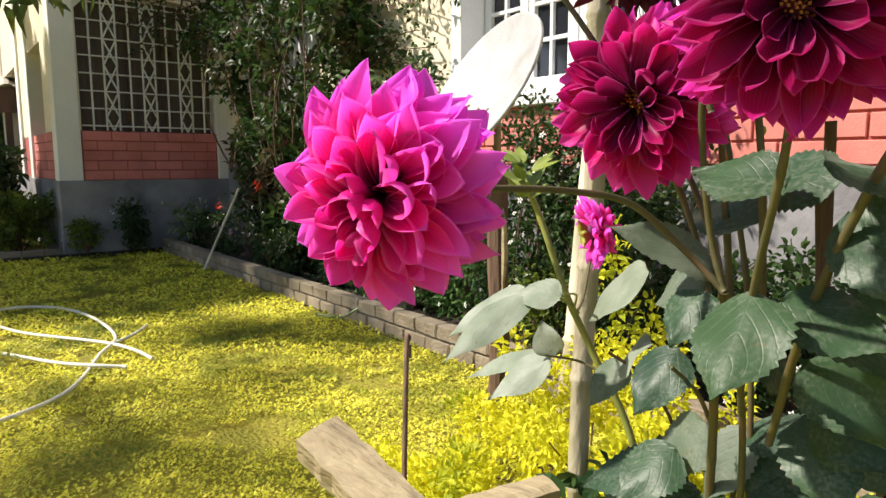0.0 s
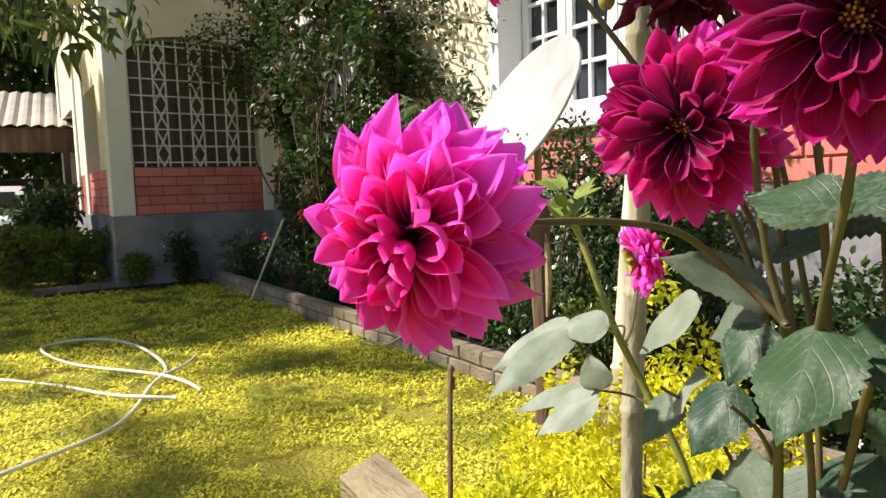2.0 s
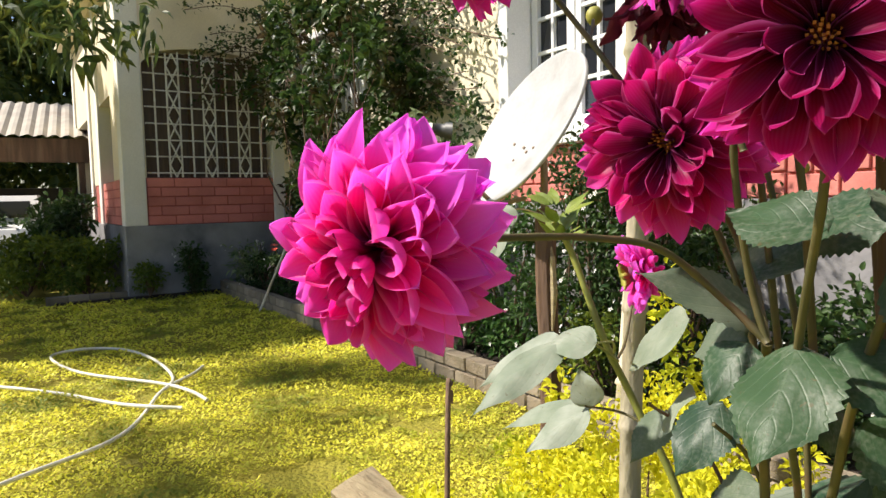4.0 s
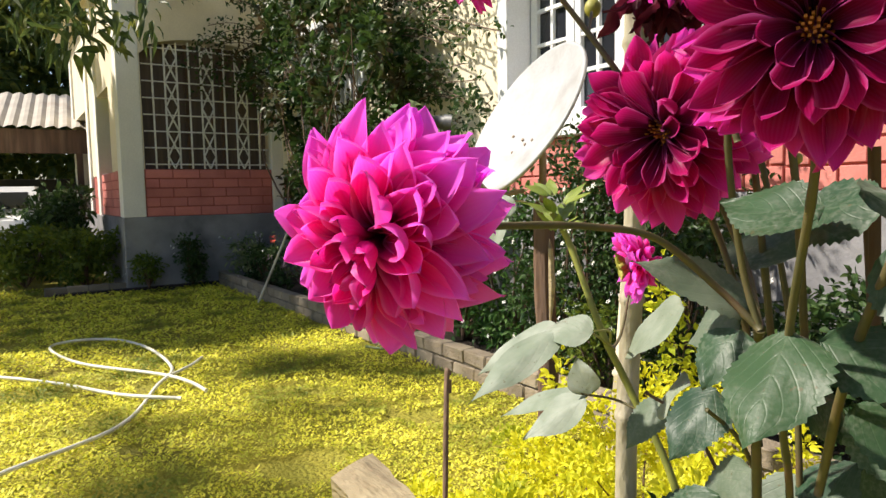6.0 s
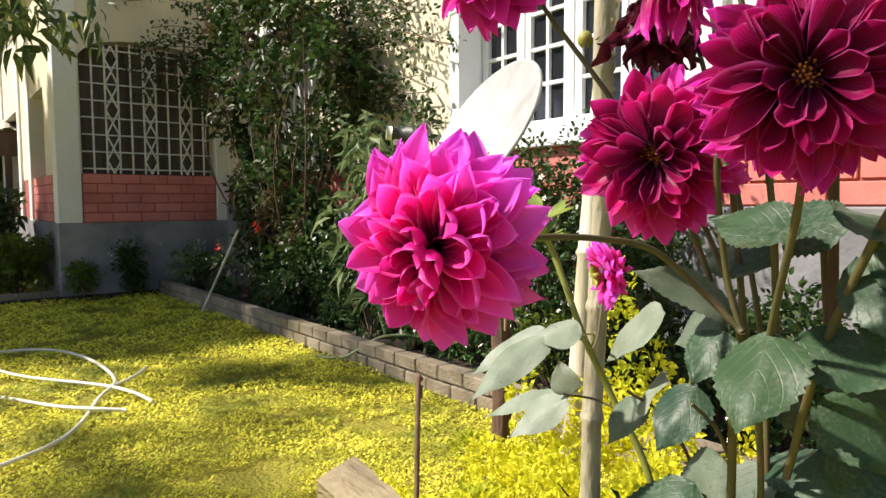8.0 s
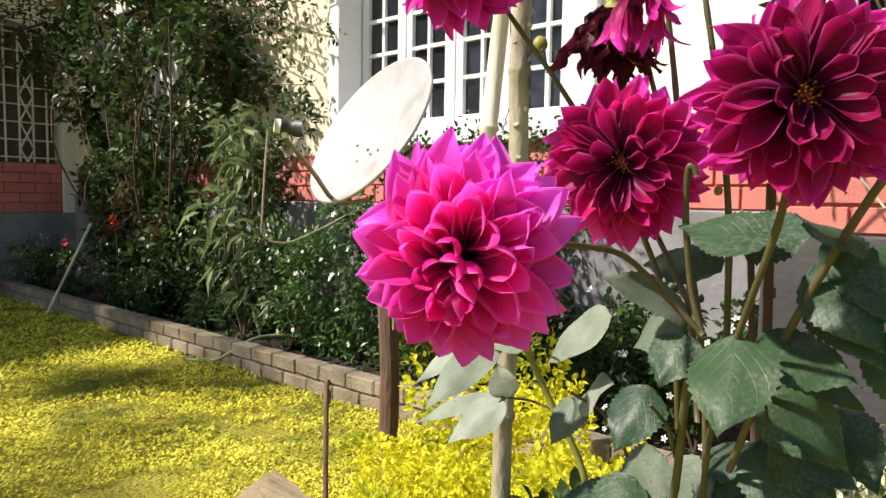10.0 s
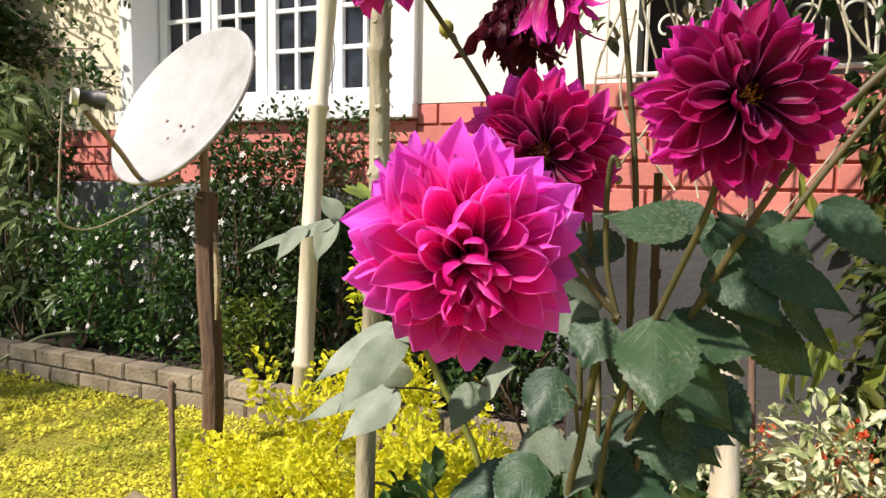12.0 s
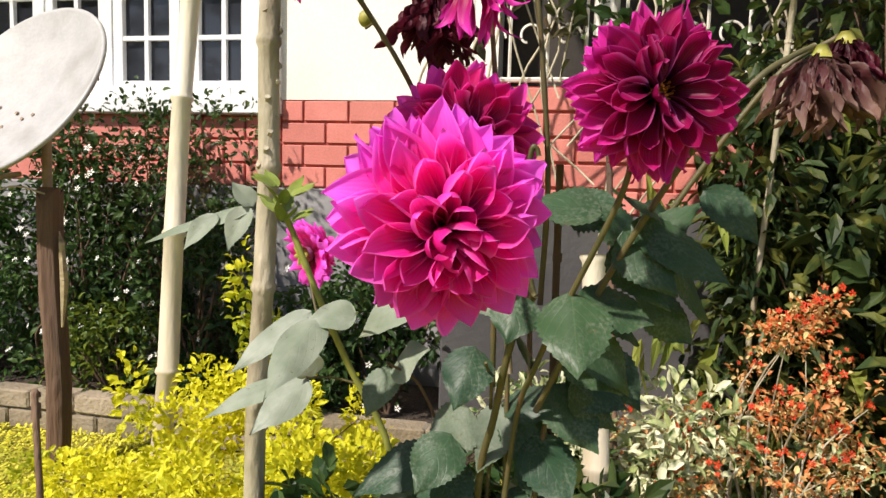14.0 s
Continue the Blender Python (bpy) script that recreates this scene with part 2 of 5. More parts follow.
wall_wing = structure("wall_wing", join((WING - 0.25, WING, -0.16, 0.25, 1.65, TOP), (WING - 0.25, WING, -2.2, -1.93, 1.65, TOP), (WING - 0.25, WING, -1.93, -0.16, 3.45, TOP),
                                        (WING - 6.6, WING - 0.25, -2.2, -1.95, 2.9, TOP), (WING - 6.6, WING - 6.2, -2.2, -1.95, 1.0, 2.9), (WING - 3.6, WING - 2.6, -2.2, -1.95, 1.65, 2.9), (WING - 1.1, WING - 0.25, -2.2, -1.95, 1.65, 2.9),
                                        (WING - 6.6, WING - 6.35, -1.95, 0.25, 1.0, TOP)),
                      M_CREAM, "cream plastered wing of the house with an arched window", "wall")
band_wing = structure("brick_band", join((WING - 0.25, WING - 0.012, -2.2, 0.25, 1.0, 1.65), (WING - 3.6, WING - 0.25, -2.188, -1.95, 1.0, 1.65)), M_JOINT, "brick-red band under the arched window", "wall")
plinth_wing = structure("plinth_wing", join((WING - 6.6, WING + 0.04, -2.24, 0.25, -0.1, 1.0), bevel=0.01), M_PLINTH, "grey cement plinth with dark damp stains", "plinth")
back_wall = structure("wall_back", join((-14.4, 6.0, 3.6, 3.85, -0.1, TOP)), M_DARK, "back wall of the rooms, coloured near-black for indoor shade", "wall")
inner_floor = structure("floor", join((-14.2, 6.0, 0.25, 3.6, 0.9, 1.0)), M_DARK, "house floor, coloured near-black for indoor shade", "floor")
ceiling = structure("ceiling", join((-7.5, 6.2, -0.3, 4.0, TOP, TOP + 0.15), (-14.6, -7.5, -2.5, 4.0, TOP, TOP + 0.15), (1.0, 6.2, -1.0, -0.3, TOP, TOP + 0.15)), M_CREAM, "flat roof slab of the house", "roof")

# pilasters of the wing
for k, (x0, x1, y0, y1, what) in enumerate(((WING - 0.27, WING + 0.035, -2.235, -1.95, "corner"), (WING - 0.1, WING + 0.035, -0.17, 0.02, "inner"),
                                            (WING - 2.7, WING - 2.4, -2.235, -1.95, "front"), (WING - 3.9, WING - 3.6, -2.235, -1.95, "front"), (WING - 6.6, WING - 6.3, -2.235, -1.95, "front"))):
    structure("pilaster", join((x0, x1, y0, y1, 1.0 if k < 2 else 0.9, TOP), bevel=0.008), M_WHITE, "white plastered pilaster of the house wing", "pilaster")


def arch_filler():
    """The flat arch over the wing's window."""
    bm = bmesh.new()
    n, y0, y1, z0, z1 = 14, -1.93, -0.16, 3.2, 3.45
    cols = []
    for i in range(n + 1):
        y = y0 + (y1 - y0) * i / n
        s = (2 * i / n - 1)
        z = z0 + (z1 - z0) * math.sqrt(max(0, 1 - s * s)) * 0.98
        cols.append([bm.verts.new((x, y, zz)) for x in (WING - 0.25, WING - 0.002) for zz in (z, z1 + 0.002)])
    for a, b in zip(cols, cols[1:]):
        bm.faces.new((a[0], b[0], b[2], a[2]))
        bm.faces.new((a[2], b[2], b[3], a[3]))
        bm.faces.new((a[1], a[0], b[0], b[1])[::-1])
        bm.faces.new((a[1], b[1], b[3], a[3]))
    return bm


structure("window_arch", arch_filler(), M_CREAM, "cream plastered flat arch over the grille window", "arch")


def wing_window():
    """Iron grille: bars with three columns of diamonds."""
    t = thing("window_1", HOUSE, "arched window with a cream iron grille of bars and diamonds", "window", kind="structure")
    x = WING - 0.06
    y0, y1, z0, z1 = -1.91, -0.18, 1.66, 3.4
    part("curtain", join((WING - 0.24, WING - 0.22, y0, y1, z0, z1)), M_CURTAIN, t, "dull brown curtain behind the grille")
    for y in (y0 + 0.62, y1 - 0.62):
        part("mullion", join((WING - 0.22, WING - 0.17, y - 0.03, y + 0.03, z0, z1)), M_WOOD, t)
    for k in range(8):
        z = z0 + 0.06 + k * 0.226
        part("crossbar", tube([(x, y0, z), (x, y1, z)], 0.011, 5), M_IRON, t)
    ys = [y0 + 0.14 + i * (y1 - y0 - 0.28) / 9 for i in range(10)]
    for i, y in enumerate(ys):
        s = 2 * (y - y0) / (y1 - y0) - 1
        part("bar", tube([(x, y, z0), (x, y, 3.18 + 0.24 * math.sqrt(1 - s * s))], 0.014, 5), M_IRON, t)
    for i in (1, 4, 7):
        a, b = ys[i], ys[i + 1]
        for k in range(5):
            za, zb, zc = z0 + k * 0.34, z0 + k * 0.34 + 0.17, z0 + k * 0.34 + 0.34
            c = (a + b) / 2
            for side in (a, b):
                part("diamond", tube([(x + 0.01, c, za), (x + 0.01, side, zb), (x + 0.01, c, zc)], 0.013, 5), M_IRON, t)
    return t


wing_window()


def white_window():
    t = thing("window_2", HOUSE, "white wooden window with four casements of small dark panes", "window", kind="structure")
    part("surround", join((-2.45, -2.32, -0.05, 0.25, 1.75, 3.4), (-0.24, 0.0, -0.05, 0.25, 1.75, 3.4), (-2.45, 0.0, -0.05, 0.25, 3.35, 3.5), bevel=0.006), M_PAINT, t)
    part("window_sill", join((-2.5, 0.005, -0.07, 0.2, 1.652, 1.748), bevel=0.008), M_PAINT, t)
    part("apron", join((-2.32, -0.24, -0.01, 0.25, 1.75, 1.82), bevel=0.004), M_PAINT, t)
    part("backing", join((-2.32, -0.24, 0.27, 0.29, 1.8, 3.35)), M_GLASS, t, "dark glass")
    spans = ((-2.31, -1.82), (-1.81, -1.32), (-1.29, -0.80), (-0.74, -0.25))
    for a, b in spans:
        part("casement", join((a, a + 0.075, 0.2, 0.25, 1.82, 3.34), (b - 0.075, b, 0.2, 0.25, 1.82, 3.34), (a + 0.075, b - 0.075, 0.2, 0.25, 1.82, 1.89), (a + 0.075, b - 0.075, 0.2, 0.25, 3.27, 3.34), bevel=0.004), M_PAINT, t)
        c = (a + b) / 2
        part("glazing_bar", join((c - 0.014, c + 0.014, 0.208, 0.245, 1.89, 3.27)), M_PAINT, t)
        for k in range(1, 5):
            z = 1.89 + k * 0.276
            part("glazing_bar", join((a + 0.075, b - 0.075, 0.206, 0.244, z - 0.014, z + 0.014)), M_PAINT, t)
        for k in range(5):
            for x0, x1 in ((a + 0.075, c - 0.014), (c + 0.014, b - 0.075)):
                part("pane", join((x0, x1, 0.24, 0.246, 1.89 + k * 0.276 + 0.014 * (k > 0), 1.89 + (k + 1) * 0.276 - 0.014)), M_GLASS, t)
    for x in (-1.815, -1.305, -0.77):
        part("mullion", join((x - 0.02, x + 0.02, 0.19, 0.27, 1.82, 3.35), bevel=0.004), M_PAINT, t)
    return t


white_window()


def creeper_window():
    t = thing("window_3", HOUSE, "white barred window half hidden by a creeper", "window", kind="structure")
    part("surround", join((-7.0, -6.7, -0.05, 0.25, 1.7, 3.5), (-5.05, -4.9, -0.05, 0.25, 1.7, 3.5), (-7.05, -4.85, -0.08, 0.2, 1.622, 1.72), (-6.7, -5.05, -0.05, 0.25, 3.4, 3.5), bevel=0.005), M_PAINT, t)
    part("pane", join((-6.7, -5.05, 0.2, 0.22, 1.72, 3.4)), M_GLASS, t)
    for k in range(11):
        x = -6.66 + k * 0.15
        part("bar", join((x, x + 0.05, 0.03, 0.08, 1.722, 3.398)), M_PAINT, t)
    return t


creeper_window()


# ---- verandah ----
VER = -0.69
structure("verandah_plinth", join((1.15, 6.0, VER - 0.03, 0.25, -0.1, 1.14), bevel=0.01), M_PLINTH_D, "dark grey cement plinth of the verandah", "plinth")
structure("verandah_parapet", join((1.17, 6.0, VER + 0.012, VER + 0.15, 1.14, 1.72), (1.17, 1.3, VER + 0.15, 0.0, 1.14, 1.72)), M_JOINT, "brick-red verandah parapet", "wall")
structure("verandah_roof_beam", join((1.1, 6.0, VER - 0.05, VER + 0.2, 3.3, TOP)), M_CREAM, "cream beam over the verandah", "beam")
structure("verandah_back_wall", join((1.3, 6.0, 0.3, 0.5, 1.1, TOP)), M_DARK, "verandah back wall, coloured near-black for shade", "wall")
for x in (1.86, 3.9):
    structure("verandah_column", tube([(x, VER + 0.08, 1.72), (x, VER + 0.08, 1.8), (x, VER + 0.08, 1.82), (x, VER + 0.08, 3.3)], [0.075, 0.075, 0.058, 0.055], 20), M_WHITE, "round white verandah column", "column")


def verandah_grille():
    t = thing("railing", HOUSE, "ornate cream iron grille with scrolls above the parapet", "grille")
    y = VER + 0.07
    for z in (1.76, 2.5, 3.26):
        part("rail", tube([(1.2, y, z), (5.8, y, z)], 0.012, 6), M_IRON, t)
    for i in range(26):
        x = 1.25 + i * 0.175
        part("bar", tube([(x, y, 1.72), (x, y, 3.28)], 0.008, 5), M_IRON, t)
        for z, flip in ((1.95, 1), (2.28, -1), (2.72, 1), (3.05, -1)):
            pts = []
            for k in range(15):
                a = k / 14 * 4.4
                r = 0.07 * (1 - k / 19)
                pts.append((x + 0.085 + flip * r * math.cos(a), y - 0.01, z + r * math.sin(a) * 1.15))
            part("scroll", tube(pts, 0.007, 4), M_IRON, t)
    return t


verandah_grille()


# ---- low brick edging of the bed ----
bed = structure("flower_bed", box(WING, 1.4, -0.93, 0.0, -0.1, 0.07), M_SOIL, "dark soil of the flower bed along the house", "soil")
bed2 = structure("flower_bed", box(WING, WING + 0.12, -3.1, -0.93, -0.1, 0.05), M_SOIL, "dark soil at the foot of the house wing", "soil")
edging = structure("edging", join((-7.72, 1.2, -1.03, -0.95, -0.05, 0.185)), M_MORTAR, "low edging wall of old bricks along the bed", "edging wall")
edging_b = structure("edging", join((-7.98, -7.9, -3.2, -1.0, -0.05, 0.11)), M_MORTAR, "low edging of old bricks at the wing", "edging wall")

# ---- dahlia ----
def petal_material(name, base, middle, tip, edge):
    m, nt, p = nodes_of(name)
    uv = nt.nodes.new("ShaderNodeUVMap")
    sep = nt.nodes.new("ShaderNodeSeparateXYZ")
    nt.links.new(uv.outputs[0], sep.inputs[0])
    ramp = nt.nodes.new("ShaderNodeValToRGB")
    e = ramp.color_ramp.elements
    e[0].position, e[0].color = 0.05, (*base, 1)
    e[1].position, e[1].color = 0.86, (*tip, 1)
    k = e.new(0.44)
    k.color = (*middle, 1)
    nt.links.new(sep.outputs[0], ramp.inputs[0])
    d = nt.nodes.new("ShaderNodeMath")
    d.operation = "PINGPONG"
    d.inputs[1].default_value = 0.5
    nt.links.new(sep.outputs[1], d.inputs[0])
    rim = nt.nodes.new("ShaderNodeMapRange")
    rim.inputs[1].default_value, rim.inputs[2].default_value, rim.inputs[3].default_value, rim.inputs[4].default_value = 0.0, 0.14, 0.30, 0.0
    nt.links.new(d.outputs[0], rim.inputs[0])
    col = blend(nt, rim.outputs[0], ramp.outputs[0], edge)
    # fine veins that run along the petal
    w = nt.nodes.new("ShaderNodeMath")
    w.operation = "MULTIPLY"
    w.inputs[1].default_value = 75.0
    nt.links.new(sep.outputs[1], w.inputs[0])
    s = nt.nodes.new("ShaderNodeMath")
    s.operation = "SINE"
    nt.links.new(w.outputs[0], s.inputs[0])
    vein = nt.nodes.new("ShaderNodeMapRange")
    vein.inputs[1].default_value, vein.inputs[3].default_value, vein.inputs[4].default_value = -1.0, 0.0, 0.04
    nt.links.new(s.outputs[0], vein.inputs[0])
    col = blend(nt, vein.outputs[0], col, edge)
    oi = nt.nodes.new("ShaderNodeObjectInfo")
    mr = nt.nodes.new("ShaderNodeMapRange")
    mr.inputs[3].default_value, mr.inputs[4].default_value = 0.84, 1.14
    nt.links.new(oi.outputs["Random"], mr.inputs[0])
    hs = nt.nodes.new("ShaderNodeHueSaturation")
    nt.links.new(mr.outputs[0], hs.inputs["Value"])
    nt.links.new(col, hs.inputs["Color"])
    nt.links.new(hs.outputs[0], p.inputs["Base Color"])
    p.inputs["Roughness"].default_value = 0.45
    p.inputs["Specular IOR Level"].default_value = 0.25
    bumped(nt, p, s.outputs[0], 0.12, 0.0004)
    t = nt.nodes.new("ShaderNodeBsdfTranslucent")
    nt.links.new(hs.outputs[0], t.inputs[0])
    mx = nt.nodes.new("ShaderNodeMixShader")
    mx.inputs[0].default_value = 0.48
    nt.links.new(p.outputs[0], mx.inputs[1])
    nt.links.new(t.outputs[0], mx.inputs[2])
    nt.links.new(mx.outputs[0], nt.nodes["Material Output"].inputs[0])
    return m


def leaf_material(name, c1, c2, rough):
    m, nt, p = nodes_of(name)
    uv = nt.nodes.new("ShaderNodeUVMap")
    sep = nt.nodes.new("ShaderNodeSeparateXYZ")
    nt.links.new(uv.outputs[0], sep.inputs[0])

    def calc(op, a, b=None):
        n = nt.nodes.new("ShaderNodeMath")
        n.operation = op
        for sock, v in zip(n.inputs, (a, b)):
            if v is None:
                continue
            if isinstance(v, (int, float)):
                sock.default_value = v
            else:
                nt.links.new(v, sock)
        return n.outputs[0]

    off = calc("ABSOLUTE", calc("SUBTRACT", sep.outputs[1], 0.5))
    slant = calc("SUBTRACT", calc("MULTIPLY", calc("POWER", sep.outputs[0], 0.85), 34.0), calc("MULTIPLY", calc("POWER", off, 1.25), 44.0))
    vein = calc("POWER", calc("ABSOLUTE", calc("SINE", calc("MULTIPLY", slant, 0.5))), 60.0)
    rib = calc("LESS_THAN", off, 0.012)
    lines = calc("MAXIMUM", calc("MULTIPLY", vein, 0.75), rib)
    pos = position(nt)
    col = blend(nt, noise_fac(nt, 28, 4, 0.35, 0.7, pos), c1, c2)
    oi = nt.nodes.new("ShaderNodeObjectInfo")
    col = blend(nt, calc("MULTIPLY", oi.outputs["Random"], 0.35), col, (0.06, 0.11, 0.035))
    col = blend(nt, calc("MULTIPLY", lines, 0.16), col, (0.12, 0.18, 0.10))
    dust = calc("MULTIPLY", noise_fac(nt, 240, 5, 0.42, 0.72, pos), noise_fac(nt, 24, 4, 0.38, 0.66, pos))
    col = blend(nt, calc("MULTIPLY", dust, 0.34), col, (0.30, 0.31, 0.25))
    spot = noise_fac(nt, 150, 2, 0.70, 0.74, pos)
    col = blend(nt, calc("MULTIPLY", spot, 0.6), col, (0.10, 0.075, 0.035))
    nt.links.new(col, p.inputs["Base Color"])
    p.inputs["Roughness"].default_value = rough
    p.inputs["Specular IOR Level"].default_value = 0.24
    bumped(nt, p, calc("SUBTRACT", calc("MULTIPLY", noise_fac(nt, 110, 3, 0.2, 0.8, coord=pos), 0.9), calc("MULTIPLY", lines, 0.5)), 0.4, 0.001)
    t = nt.nodes.new("ShaderNodeBsdfTranslucent")
    t.inputs[0].default_value = (0.16, 0.24, 0.03, 1)
    mx = nt.nodes.new("ShaderNodeMixShader")
    mx.inputs[0].default_value = 0.09
    nt.links.new(p.outputs[0], mx.inputs[1])
    nt.links.new(t.outputs[0], mx.inputs[2])
    nt.links.new(mx.outputs[0], nt.nodes["Material Output"].inputs[0])
    return m


# Petal bases: their own deep red, darkened further with painted shade between petals.
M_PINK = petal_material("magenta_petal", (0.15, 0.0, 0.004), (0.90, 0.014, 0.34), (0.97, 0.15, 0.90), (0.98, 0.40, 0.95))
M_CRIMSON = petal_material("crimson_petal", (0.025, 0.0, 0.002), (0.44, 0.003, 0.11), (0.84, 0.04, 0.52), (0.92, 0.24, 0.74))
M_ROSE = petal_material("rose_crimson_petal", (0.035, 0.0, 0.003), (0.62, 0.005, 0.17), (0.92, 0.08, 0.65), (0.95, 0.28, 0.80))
M_WITHER = petal_material("withered_petal", (0.05, 0.01, 0.012), (0.11, 0.03, 0.035), (0.26, 0.15, 0.12), (0.36, 0.25, 0.20))
M_WITHER_D = petal_material("dark_withered_petal", (0.03, 0.0, 0.006), (0.09, 0.008, 0.02), (0.14, 0.02, 0.04), (0.16, 0.04, 0.05))
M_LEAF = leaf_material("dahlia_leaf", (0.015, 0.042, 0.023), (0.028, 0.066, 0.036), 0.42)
# Paler leaf copy: dust, plus the sun's glare on one cluster painted in.
M_DUSTY_SUN = leaf_material("sunlit_dusty_leaf", (0.20, 0.235, 0.18), (0.31, 0.34, 0.28), 0.5)
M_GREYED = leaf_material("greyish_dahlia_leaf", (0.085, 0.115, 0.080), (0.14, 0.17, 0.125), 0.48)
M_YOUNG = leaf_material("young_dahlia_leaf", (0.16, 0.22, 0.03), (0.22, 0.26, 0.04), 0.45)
M_STEM = surf("dahlia_stem", (0.115, 0.095, 0.035), (0.07, 0.068, 0.026), (0.16, 0.07, 0.045), 25, 120, 0.55, 0.2, 0.001)
M_STEM_Y = surf("young_stem", (0.26, 0.27, 0.06), (0.18, 0.20, 0.045), None, 25, 120, 0.5, 0.2, 0.001)
M_STAMEN = surf("stamen", (0.70, 0.30, 0.03), (0.50, 0.14, 0.02), None, 200, 400, 0.7, 0.5, 0.001)
M_CALYX = surf("calyx", (0.24, 0.26, 0.04), (0.34, 0.30, 0.06), None, 40, 150, 0.55, 0.2, 0.001)


def petal_mesh(name, length, width, cup, reflex, twist, material, seed, crinkle=0.0, nu=12, nv=8, belly=0.62, tone=1.0):
    """One petal along +y from its base, its inner side to +z: rolled at the base, opening to a pointed tip that bends back."""
    r = random.Random(seed)
    bm = bmesh.new()
    uvl = bm.loops.layers.uv.new("UVMap")
    lean, wave, ph, tipcurl = r.uniform(-0.17, 0.17), r.uniform(0.9, 2.2), r.uniform(0, 6), r.uniform(0.2, 1.7)
    rows = []
    for i in range(nu + 1):
        u = i / nu
        w = width * (0.30 + 0.70 * math.sin(math.pi * min(1, u / belly) / 2)) if u < belly else width * (1 - ((u - belly) / (1 - belly)) ** 1.65)
        w = max(w, width * 0.015)
        c = cup * (1.25 - 0.60 * u) + 0.12
        bend = reflex * u * u
        y0 = length * (u - 0.18 * abs(bend) * u)
        z0 = length * 0.05 * math.sin(math.pi * min(1, u * 1.6)) - length * bend * 0.75 + length * tipcurl * max(0.0, u - 0.72) ** 1.5
        row = []
        for j in range(nv + 1):
            s = 2 * j / nv - 1
            a = s * c / 2
            rad = w / c
            x = rad * math.sin(a) + lean * length * u * u
            z = rad * (1 - math.cos(a)) + z0
            z += width * 0.05 * wave * math.sin(ph + u * 7 + s * 2) * abs(s) * u
            z += width * crinkle * math.sin(ph * 3 + u * 17 + s * 9)
            x += width * crinkle * 0.6 * math.sin(ph + u * 13)
            tw = twist * u * u * 1.5
            row.append(bm.verts.new((x * math.cos(tw) - z * math.sin(tw), y0, x * math.sin(tw) + z * math.cos(tw))))
        rows.append(row)
    for i in range(nu):
        for j in range(nv):
            f = bm.faces.new((rows[i][j], rows[i][j + 1], rows[i + 1][j + 1], rows[i + 1][j]))
            for lp, (a, b) in zip(f.loops, ((i, j), (i, j + 1), (i + 1, j + 1), (i + 1, j))):
                lp[uvl].uv = (a / nu * tone, b / nv)
    return link_mesh(name, bm, material, True)


def frame_of(y, z, at):
    y = Vector(y).normalized()
    z = Vector(z)
    z = z - y * z.dot(y)
    if z.length < 1e-4:
        z = y.orthogonal()
    z.normalize()
    x = y.cross(z)
    return Matrix.Translation(at) @ Matrix((x, y, z)).transposed().to_4x4()


